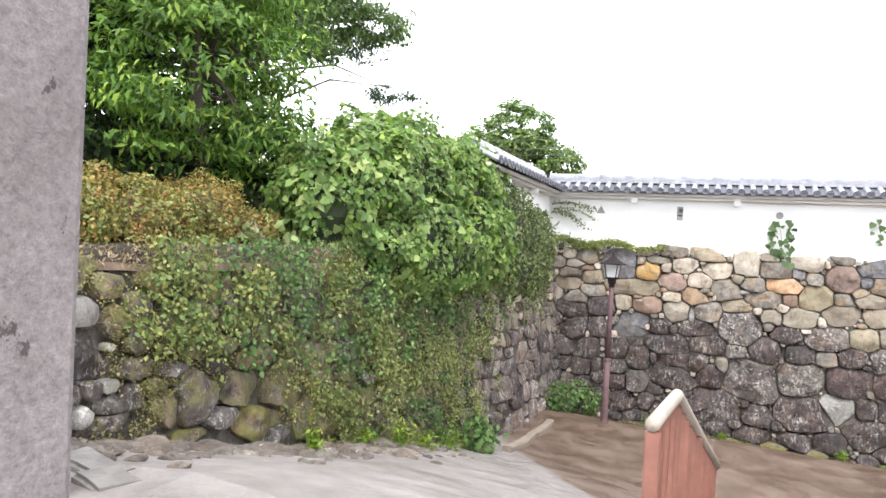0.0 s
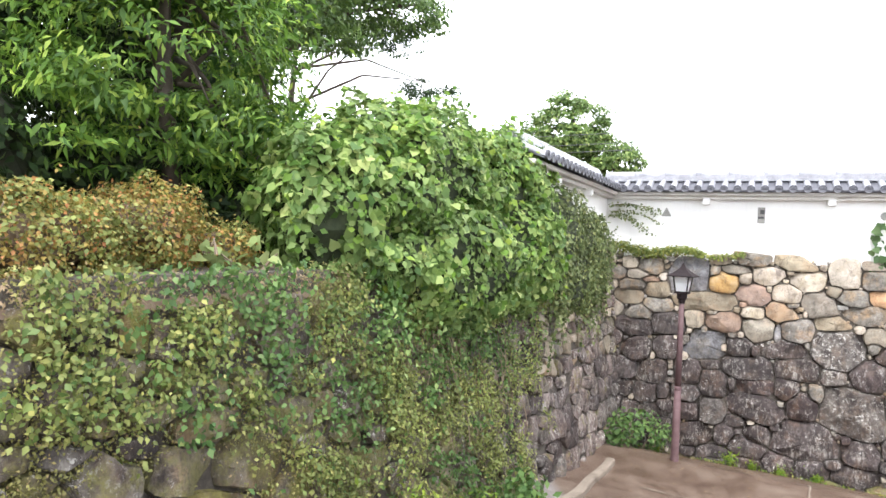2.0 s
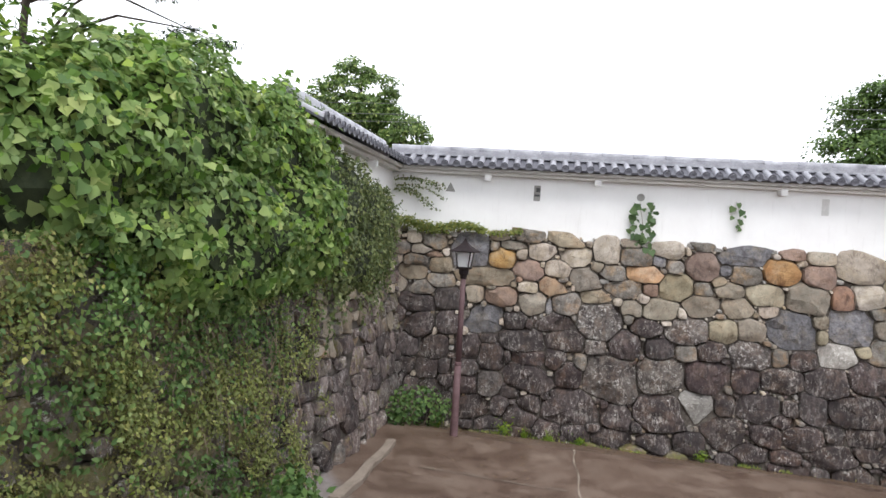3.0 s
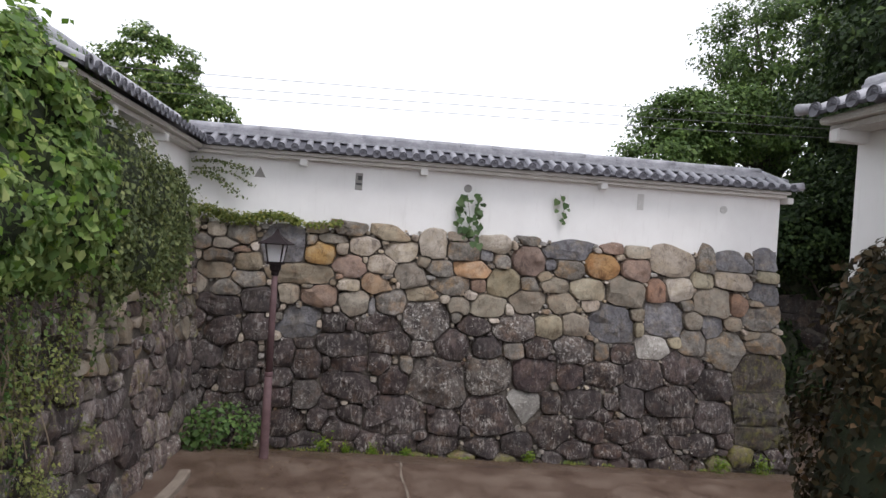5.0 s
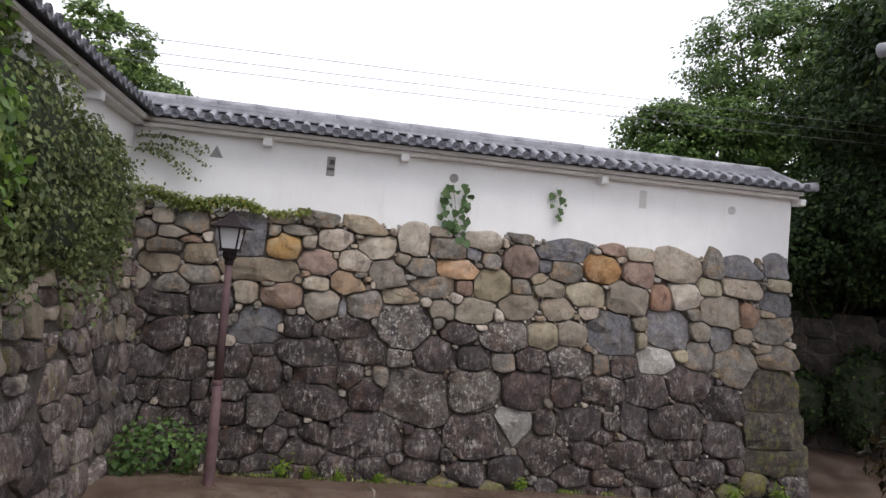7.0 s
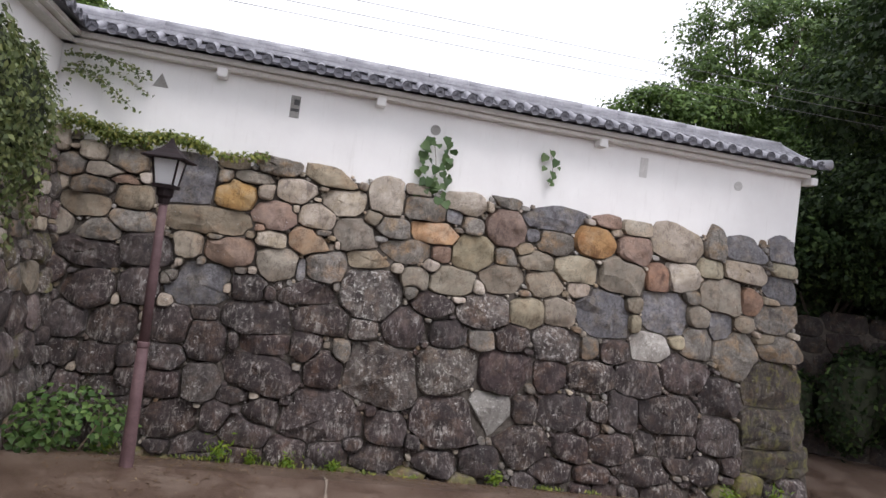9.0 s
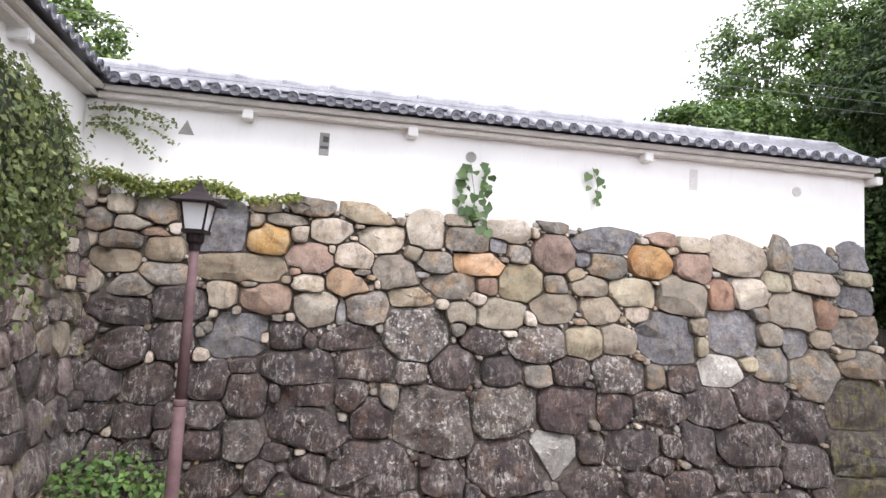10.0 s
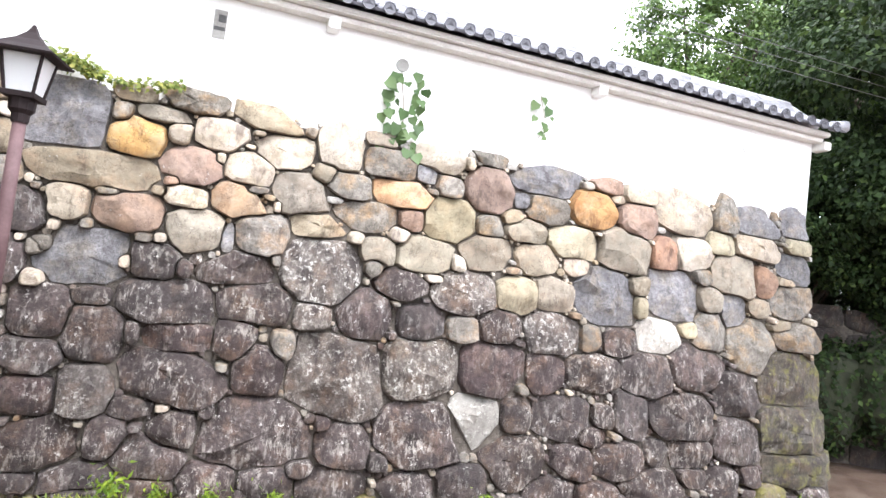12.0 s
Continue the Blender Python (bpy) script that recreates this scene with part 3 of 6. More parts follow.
back_plaster = plastered_wall("wall_back", "white plastered castle wall with silver-grey tiled roof", 11.3, 3.3, Matrix.Identity(4), (2.0, 4.15, 7.57, 11.38), 0.2,
                              holes=(("tri", 1.24, 4.47), ("slot", 2.99, 4.45), ("round", 5.0, 4.47), ("slot", 8.38, 4.47), ("round", 10.1, 4.44)))
side_turn = Matrix.Rotation(radians(90), 4, "Z")
side_plaster = plastered_wall("wall_side", "white plastered side wall with tiled roof half under creepers", 5.6, 3.2, Matrix.Translation((0.02, -5.6, 0)) @ side_turn, (1.4, 3.49), 0.1)
gate_plaster = plastered_wall("wall_gate", "white plastered wall end with tiled roof above a hedge", 8.0, 2.0, Matrix.Translation((7.67, -6.36, 0)) @ Matrix.Rotation(radians(-90), 4, "Z"), (0.08, 3.0, 5.8), 0.05, over=0.12)


# ---- stone walls ----
LAID = []
LAID.append((STONE_PALE, [
    (2.77, 3.23, 0.12, 0.13), (3.18, 3.29, 0.28, 0.19), (3.85, 3.22, 0.34, 0.2), (3.19, 3.04, 0.05, 0.06), (2.91, 2.59, 0.22, 0.12),
    (3.81, 2.63, 0.05, 0.07), (1.81, 2.14, 0.06, 0.07), (2.74, 2.14, 0.07, 0.05), (2.45, 1.87, 0.07, 0.07), (1.56, 1.99, 0.04, 0.04),
    (1.72, 1.63, 0.09, 0.08), (4.41, 3.38, 0.27, 0.27), (5.61, 3.46, 0.31, 0.15), (5.95, 3.49, 0.06, 0.09), (5.16, 2.51, 0.11, 0.09),
    (5.88, 2.29, 0.09, 0.1), (5.61, 2.08, 0.13, 0.05), (7.55, 3.48, 0.07, 0.05), (8.01, 3.38, 0.11, 0.06), (9.08, 3.37, 0.45, 0.32),
]))
LAID.append((STONE_PALE, [
    (9.17, 2.84, 0.31, 0.23), (10.36, 3.05, 0.42, 0.15), (7.46, 2.44, 0.2, 0.12), (2.98, 0.55, 0.07, 0.04), (0.59, 3.42, 0.15, 0.11),
    (0.21, 2.98, 0.16, 0.11), (0.07, 2.71, 0.13, 0.09), (1.14, 1.58, 0.05, 0.07), (0.76, 0.2, 0.08, 0.06),
]))
LAID.append((STONE_GREY, [
    (2.89, 3.57, 0.37, 0.12), (2.22, 3.33, 0.1, 0.11), (3.58, 2.76, 0.13, 0.05), (2.2, 2.53, 0.13, 0.05), (3.7, 2.32, 0.26, 0.22),
    (2.08, 2.19, 0.06, 0.05), (2.58, 2.13, 0.09, 0.05), (3.86, 2.06, 0.05, 0.06), (1.7, 1.93, 0.08, 0.09), (5, 3.29, 0.32, 0.19),
    (5.71, 3.16, 0.15, 0.13), (4.54, 2.96, 0.29, 0.16), (4.79, 2.68, 0.33, 0.16), (6.18, 3.57, 0.29, 0.08), (7.04, 3.08, 0.29, 0.19),
    (6.26, 2.78, 0.18, 0.13), (4.9, 2.12, 0.11, 0.11), (9.77, 3.43, 0.18, 0.26), (9.36, 2.55, 0.16, 0.11), (10.93, 2.35, 0.4, 0.24),
]))
LAID.append((STONE_GREY, [
    (7.68, 1.59, 0.15, 0.17), (9.5, 1.82, 0.28, 0.26), (10.17, 1.7, 0.39, 0.37), (10.95, 1.9, 0.41, 0.19), (5.98, 1.55, 0.2, 0.14),
    (4.04, 1.21, 0.13, 0.15), (1.02, 3.37, 0.24, 0.16), (0.36, 3.19, 0.16, 0.14), (0.62, 2.99, 0.25, 0.13),
    (1.17, 2.58, 0.29, 0.14), (0.8, 2.42, 0.28, 0.16), (1.74, 1.96, 0.11, 0.1),
]))
LAID.append((STONE_TAN, [
    (2.31, 3.55, 0.22, 0.09), (3.65, 3.54, 0.45, 0.14), (2.62, 3.38, 0.26, 0.1), (3.54, 3.37, 0.08, 0.04), (2.08, 2.71, 0.56, 0.2),
    (1.88, 2.39, 0.19, 0.21), (3.03, 2.25, 0.27, 0.23), (4.87, 3.56, 0.2, 0.08), (4.26, 3.06, 0.14, 0.12), (4.03, 2.81, 0.29, 0.23),
    (6.55, 2.92, 0.15, 0.1), (6.73, 2.79, 0.28, 0.15), (4.28, 2.48, 0.31, 0.13), (4.94, 2.3, 0.21, 0.15), (6.2, 2.44, 0.34, 0.2),
    (6.88, 2.46, 0.27, 0.2), (7.15, 2.08, 0.25, 0.24), (8.37, 3.49, 0.28, 0.12), (8.13, 2.73, 0.37, 0.32), (9.88, 2.62, 0.4, 0.28),
]))
LAID.append((STONE_TAN, [
    (10.81, 2.65, 0.17, 0.07), (9.49, 2.26, 0.2, 0.17), (10.32, 2.22, 0.2, 0.13), (10.7, 2.02, 0.22, 0.08), (8.35, 2.31, 0.18, 0.14),
    (0.77, 3.19, 0.24, 0.1), (1.15, 2.91, 0.21, 0.18), (0.59, 2.72, 0.28, 0.16), (0.28, 2.46, 0.2, 0.17),
]))
LAID.append((STONE_SLATE, [
    (1.77, 3.27, 0.35, 0.39), (3.36, 2.21, 0.06, 0.15), (2.11, 1.89, 0.41, 0.26), (5.42, 3.26, 0.13, 0.12), (6.96, 3.45, 0.52, 0.19),
    (6.66, 3.15, 0.11, 0.1), (10.37, 3.43, 0.42, 0.18), (11.08, 3.5, 0.28, 0.22), (11, 2.83, 0.3, 0.21), (9.9, 2.14, 0.22, 0.24),
    (7.91, 2.13, 0.47, 0.38), (8.91, 2.22, 0.4, 0.35),
]))
LAID.append((STONE_ORANGE, [
    (2.39, 3.12, 0.29, 0.21), (3.45, 2.63, 0.31, 0.18), (5.16, 2.99, 0.38, 0.17), (7.68, 3.21, 0.35, 0.25),
]))
LAID.append((STONE_RUST, [
    (2.91, 2.9, 0.29, 0.2), (2.76, 2.73, 0.08, 0.06), (2.41, 2.35, 0.31, 0.21), (5.28, 2.7, 0.15, 0.13), (6.24, 3.21, 0.28, 0.28),
    (7.86, 3.52, 0.23, 0.11), (8.32, 3.14, 0.3, 0.24), (8.77, 2.77, 0.22, 0.22), (10.43, 2.6, 0.2, 0.22), (1.03, 3.11, 0.23, 0.07),
    
]))
LAID.append((STONE_YELLOW, [
    (5.76, 2.76, 0.32, 0.26), (5.48, 2.32, 0.35, 0.21), (6.64, 2.01, 0.26, 0.21), (7.4, 2.72, 0.36, 0.21), (9.69, 3.03, 0.23, 0.16),
    (11.04, 3.17, 0.28, 0.11), (8.4, 2.03, 0.11, 0.15), (9.13, 1.83, 0.14, 0.11),
]))
LAID.append((STONE_DARK, [
    (2.7, 1.92, 0.24, 0.19), (3, 1.87, 0.09, 0.08), (5.23, 1.96, 0.32, 0.18), (8.09, 1.59, 0.26, 0.18), (7.72, 1.19, 0.37, 0.21),
    (8.5, 1.19, 0.39, 0.28), (9.91, 1.06, 0.38, 0.29), (9.01, 0.73, 0.52, 0.27), (9.18, 0.3, 0.31, 0.17), (7.86, 0.69, 0.14, 0.15),
    (7.31, 0.65, 0.4, 0.26), (7.69, 0.45, 0.23, 0.13), (8.1, 0.17, 0.36, 0.22), (8.66, 0.3, 0.17, 0.15), (7.47, 0.17, 0.26, 0.2),
    (9.67, -0.03, 0.27, 0.17), (10.1, 0.05, 0.16, 0.14), (8.53, -0.1, 0.43, 0.17), (9.18, 0.03, 0.22, 0.1), (7.19, -0.16, 0.33, 0.15),
]))
LAID.append((STONE_DARK, [
    (7.81, -0.18, 0.29, 0.12), (3.7, 1.61, 0.38, 0.2), (6.44, 1.62, 0.26, 0.19), (7.06, 1.15, 0.25, 0.26), (6.72, 0.65, 0.2, 0.21),
    (3.88, 0.33, 0.57, 0.34), (4.51, 0.47, 0.09, 0.08), (4.73, 0.28, 0.3, 0.22), (5.14, 0.11, 0.12, 0.1), (5.56, 0.37, 0.48, 0.35),
    (6.7, 0.14, 0.4, 0.27), (4.32, 0.01, 0.15, 0.09), (4.67, -0.13, 0.37, 0.16), (5.43, -0.14, 0.36, 0.15), (2.23, 1.52, 0.18, 0.09),
    (2.86, 1.51, 0.44, 0.23), (2.32, 1.18, 0.26, 0.26), (2.62, 1.22, 0.08, 0.14), (3.01, 1.21, 0.33, 0.16), (3.55, 1.22, 0.19, 0.2),
]))
LAID.append((STONE_DARK, [
    (3.03, 0.83, 0.49, 0.27), (3.82, 0.95, 0.26, 0.24), (2.71, 0.53, 0.21, 0.1), (3.12, 0.34, 0.21, 0.19), (3.39, 0.52, 0.09, 0.08),
    (2.53, 0.25, 0.17, 0.19), (2.35, -0.13, 0.31, 0.17), (3.46, -0.11, 0.27, 0.16), (4.01, -0.13, 0.28, 0.16), (2.94, -0.2, 0.26, 0.1),
    (0.84, 1.67, 0.28, 0.24), (1.17, 1.28, 0.28, 0.24), (1.83, 1.35, 0.24, 0.23), (0.53, 0.9, 0.26, 0.15), (1.39, 0.93, 0.12, 0.15),
    (0.74, 0.46, 0.17, 0.18), (1.18, 0.52, 0.27, 0.12), (1.42, 0.66, 0.13, 0.13), (1.19, 0.25, 0.35, 0.14), (1.96, 0.18, 0.34, 0.23),
]))
LAID.append((STONE_DARK, [
    (1.89, -0.13, 0.15, 0.08), (0.48, 0.54, 0.11, 0.2), (0.66, -0.03, 0.21, 0.15), (1.26, -0.05, 0.36, 0.15), (2.39, -0.23, 0.32, 0.11),
]))
LAID.append((STONE_UMBER, [
    (0.72, 2.14, 0.41, 0.17), (6.15, -0.09, 0.37, 0.2), (3.44, 1.92, 0.4, 0.17), (9.27, 1.35, 0.41, 0.26), (9.9, 0.47, 0.37, 0.29), (8.26, 0.75, 0.26, 0.28), (4.88, 1.59, 0.31, 0.3),
    (5.5, 1.57, 0.28, 0.2), (6.4, 1.12, 0.43, 0.3), (2.91, 0.09, 0.35, 0.17), (1.43, 2.25, 0.35, 0.21), (1.37, 1.8, 0.24, 0.23),
    (0.57, 1.29, 0.26, 0.21), (1.05, 0.85, 0.23, 0.18), (1.79, 0.93, 0.28, 0.15), (1.85, 0.59, 0.22, 0.18),
]))
LAID.append((STONE_LICHEN, [
    (4.35, 2.01, 0.41, 0.33), (5.98, 1.97, 0.4, 0.24), (7.15, 1.6, 0.38, 0.28), (4.29, 1.53, 0.19, 0.14), (4.63, 0.94, 0.54, 0.44),
    (5.5, 1.07, 0.48, 0.33), (2.31, 0.67, 0.25, 0.22),
]))
LAID.append((STONE_WHITE, [
    (8.67, 1.72, 0.33, 0.24), (6.2, 0.54, 0.34, 0.29),
]))
LAID.append((STONE_PALE, [
    (3.5, 2.98, 0.25, 0.19),
]))
LAID.append((STONE_MOSS_SHADE, [
    (10.88, 0.65, 0.6, 0.3), (10.99, 0.14, 0.68, 0.2),
]))
LAID.append((STONE_WORN_SHADE, [
    (10.86, 1.31, 0.56, 0.35),
]))



def outlines(seeds, gap, sides=24, seed=1, swell=1.22, cut=(0.8, 1.04)):
    """Outlines of laid stones: each rounded block grows until it meets its neighbours. seeds: rows of centre u, v and half sizes."""
    rng = np.random.default_rng(seed)
    a = np.asarray(seeds, float)
    turns = np.linspace(0, 2 * np.pi, sides, endpoint=False)
    steps = np.linspace(0.3, 1.0, 40)
    out = []
    for i, (u, v, hw, hh) in enumerate(a):
        k = min(max(hh / hw, 0.35), 2.8) ** 0.8
        ang = np.arctan2(k * np.sin(turns), np.cos(turns)) % (2 * np.pi)
        p = rng.uniform(3.0, 7.0)
        turn = rng.normal(0, 0.09) * min(1, 1.6 * hh / hw)
        co, si = np.cos(ang - turn), np.sin(ang - turn)
        full = swell * (np.abs(co / hw) ** p + np.abs(si / hh) ** p) ** (-1 / p)
        full *= 1 + 0.085 * np.interp(ang, np.linspace(0, 2 * np.pi, 12), np.append(q := rng.normal(0, 1, 11), q[0]))
        for _ in range(2 if hw > 1.9 * hh else 5):
            way = rng.uniform(0, 2 * np.pi)
            cs = np.cos(ang - way)
            lim = np.interp(way, np.append(ang, 2 * np.pi), np.append(full, full[0])) * rng.uniform(*cut)
            full = np.where(cs > 0.15, np.minimum(full, lim / np.maximum(cs, 0.15)), full)
        d = a[:, :2] - (u, v)
        near = np.where((np.abs(d[:, 0]) < (hw + a[:, 2]) * 1.3) & (np.abs(d[:, 1]) < (hh + a[:, 3]) * 1.3) & (np.arange(len(a)) != i))[0]
        base = swell * (np.abs(co / hw) ** 3.5 + np.abs(si / hh) ** 3.5) ** (-1 / 3.5)
        own = full[:, None] * steps / base[:, None] * swell
        r = full[:, None] * steps
        if len(near):
            x = r * np.cos(ang)[:, None]
            y = r * np.sin(ang)[:, None]
            nj = (np.abs((x[..., None] - d[near, 0]) / a[near, 2]) ** 3.5 + np.abs((y[..., None] - d[near, 1]) / a[near, 3]) ** 3.5) ** (1 / 3.5)
            free = (own[..., None] <= nj).all(2)
            count = np.cumprod(free, axis=1).sum(1)
            r = full * steps[np.maximum(count - 1, 0)]
        else:
            r = full
        r = 0.92 * r + 0.04 * (np.roll(r, 1) + np.roll(r, -1))
        out.append((ang, np.maximum(r - gap * rng.uniform(0.0, 2.4), 0.02)))
    return out


def stone_mesh(u, v, outline, rng, surface, proud):
    """One stone from its outline: sunk sides, a worn rim and a face broken into a few uneven planes. surface(u, v, out) gives the place."""
    ang, r = outline
    k = len(ang)
    size = float(np.median(r))
    tilt = rng.normal(0, 0.1, 2)
    planes = [(rng.uniform(0, 6.28), rng.uniform(0.2, 1.2), rng.uniform(0.1, 0.6)) for _ in range(7)]
    rings = ((1.0, -0.2), (1.0, -0.03), (0.975, 0.45), (0.91, 0.82), (0.7, 0.98), (0.36, 1.0))
    verts, faces = [], []

    def face_out(du, dv, share):
        h = share * proud + tilt[0] * du + tilt[1] * dv
        for a, at, steep in planes:
            h = min(h, proud * 1.1 - steep * (du * math.cos(a) + dv * math.sin(a) - at * size * 0.55))
        return h + 0.15 * size * noise.noise(((u + du) * 5, (v + dv) * 5, proud * 90)) + 0.06 * size * noise.noise(((u + du) * 17, (v + dv) * 17, proud * 30))

    for f, out in rings:
        for t, rr in zip(ang, r):
            du, dv = f * rr * math.cos(t), f * rr * math.sin(t)
            verts.append(surface(u + du, v + dv, out if out < 0 else max(face_out(du, dv, out), -0.01)))
    verts.append(surface(u, v, face_out(0, 0, 1.0)))
    for j in range(len(rings) - 1):
        for i in range(k):
            faces.append((j * k + i, j * k + (i + 1) % k, (j + 1) * k + (i + 1) % k, (j + 1) * k + i))
    top = (len(rings) - 1) * k
    for i in range(k):
        faces.append((top + i, top + (i + 1) % k, len(verts) - 1))
    return verts, faces


def gaps_between(seeds, lines, rng, u0, u1, v0, v1, tries, small=0.03, large=0.1):
    """Small wedging stones for the holes that the large ones leave."""
    a = np.asarray(seeds, float)
    got = []
    for _ in range(tries):
        u, v = rng.uniform(u0, u1), rng.uniform(v0, v1)
        d = a[:, :2] - (u, v)
        close = np.argsort((d ** 2).sum(1))[:9]
        room = large
        for j in close:
            dist = math.hypot(*d[j])
            t = math.atan2(-d[j, 1], -d[j, 0]) % (2 * math.pi)
            room = min(room, dist - float(np.interp(t, np.append(lines[j][0], 2 * math.pi), np.append(lines[j][1], lines[j][1][0]))))
        for g in got:
            room = min(room, math.hypot(g[0] - u, g[1] - v) - g[2])
        if room > small:
            got.append((u, v, room * 1.05, room * 0.95))
    return got


def back_surface(u, v, out):
    return (u, back_face(v) - out, v - 0.14 * out)


def build_back_stones():
    rng = np.random.default_rng(5)
    wall = tagged(empty("stone_wall_back"), "rough-laid castle stone wall, tan above, dark and lichened below", "stone wall", kind="structure")
    # solid core with its batter
    z0, z1 = -0.9, 3.62
    v = []
    for z in np.linspace(z0, z1, 6):
        f = back_face(z) + 0.03
        xe = 11.22 + 0.07 * (3.7 - z) + 0.012 * max(0, 2.2 - z) ** 2
        v += [(-0.5, f, z), (xe, f, z), (xe, 0.75, z), (-0.5, 0.75, z)]
    fc = [(0, 3, 2, 1), (20, 21, 22, 23)]
    for j in range(5):
        for i in range(4):
            fc.append((4 * j + i, 4 * j + (i + 1) % 4, 4 * j + 4 + (i + 1) % 4, 4 * j + 4 + i))
    mesh_object("wall_core", v, fc, JOINT, wall)
    seeds, mats = [], []
    for material, rows in LAID:
        for row in rows:
            seeds.append(row)
            mats.append(material)
    # coping and foot stones where the laid ones leave room
    lines = outlines(seeds, 0.005, seed=3)
    for u0, u1, v0, v1, tries, large, kinds in ((0.1, 11.3, -0.5, 0.9, 2500, 0.3, (STONE_DARK, STONE_DARK, STONE_UMBER, STONE_MOSSY)), (0.1, 11.2, 0.9, 2.4, 900, 0.22, (STONE_DARK, STONE_DARK, STONE_GREY)),
                                                (0.2, 11.2, 2.4, 3.25, 900, 0.2, (STONE_GREY, STONE_TAN, STONE_RUST))):
        extra = gaps_between(seeds, lines, rng, u0, u1, v0, v1, tries, 0.12, large)
        for e in extra:
            seeds.append((e[0], e[1], e[2] * 1.25, e[3] * 0.95))
            mats.append(kinds[int(rng.integers(len(kinds)))])
        lines = outlines(seeds, 0.005, seed=3)
    def end_of_wall(z):
        return 11.27 + 0.07 * (3.7 - z) + 0.012 * max(0, 2.2 - z) ** 2

    def clipped(rows):
        done = []
        for (u, vv, hw, hh), (ang, r) in zip(seeds, rows):
            if u > 9.5:
                c = np.cos(ang)
                r = np.where(c > 0.05, np.minimum(r, np.maximum(end_of_wall(vv) - u, 0.03) / np.maximum(c, 0.05)), r)
            done.append((ang, r))
        return done

    wedges = gaps_between(seeds, lines, rng, 0.1, 11.3, -0.3, 3.55, 9000, 0.032, 0.15)
    wedges.sort(key=lambda p: -p[2])
    for e in wedges[:290]:
        long = rng.uniform(0.8, 1.7)
        seeds.append((e[0], e[1], e[2] * long, e[3] / long ** 0.5))
        light = e[1] > 1.9 or rng.random() < 0.2
        pick = (STONE_PALE, STONE_GREY, STONE_TAN, STONE_WHITE) if light else (STONE_DARK, STONE_UMBER, STONE_GREY)
        mats.append(pick[int(rng.integers(len(pick)))])
    lines = clipped(outlines(seeds, 0.004, seed=3))
    for (u, vv, hw, hh), line, material in zip(seeds, lines, mats):
        if material is STONE_WHITE and vv < 1.0 and hw > 0.3:
            # the wedge-shaped white stone: cut away at the lower corners
            for way, lim in ((radians(214), 0.17), (radians(318), 0.24)):
                c = np.cos(line[0] - way)
                line = (line[0], np.where(c > 0.1, np.minimum(line[1], lim / np.maximum(c, 0.1)), line[1]))
        flat = material in (STONE_SLATE, STONE_WHITE)
        vs, fs = stone_mesh(u, vv, line, rng, back_surface, rng.uniform(0.04, 0.06) if flat else rng.uniform(0.07, 0.14))
        mesh_object("stone", vs, fs, material, wall, smooth=True)
    pebbles = gaps_between(seeds, lines, rng, 0.1, 11.3, -0.3, 3.6, 15000, 0.017, 0.06)
    pebbles.sort(key=lambda p: -p[2])
    pl = outlines(pebbles, 0.002, 9, seed=8, swell=1.2)
    rest = {STONE_RUBBLE: ([], []), STONE_RUBBLE_DARK: ([], [])}
    for i, (p, line) in enumerate(zip(pebbles, pl)):
        vs, fs = stone_mesh(p[0], p[1], line, rng, back_surface, 0.025)
        if i < 150:
            pick = (STONE_PALE, STONE_GREY, STONE_TAN, STONE_WHITE) if p[1] > 2.0 or rng.random() < 0.25 else (STONE_DARK, STONE_UMBER, STONE_GREY)
            mesh_object("wedge_stone", vs, fs, pick[int(rng.integers(len(pick)))], wall, smooth=True)
        else:
            jv, jf = rest[STONE_RUBBLE if p[1] > 1.9 or rng.random() < 0.25 else STONE_RUBBLE_DARK]
            jf += [tuple(q + len(jv) for q in f) for f in fs]
            jv += vs
    for material, (jv, jf) in rest.items():
        tagged(mesh_object("small_stones", jv, jf, material, wall, smooth=True), kind="stuff")
    return wall


back_stones = build_back_stones()


def left_surface(u, v, out):
    return (left_face(u, v) + out, u, v)


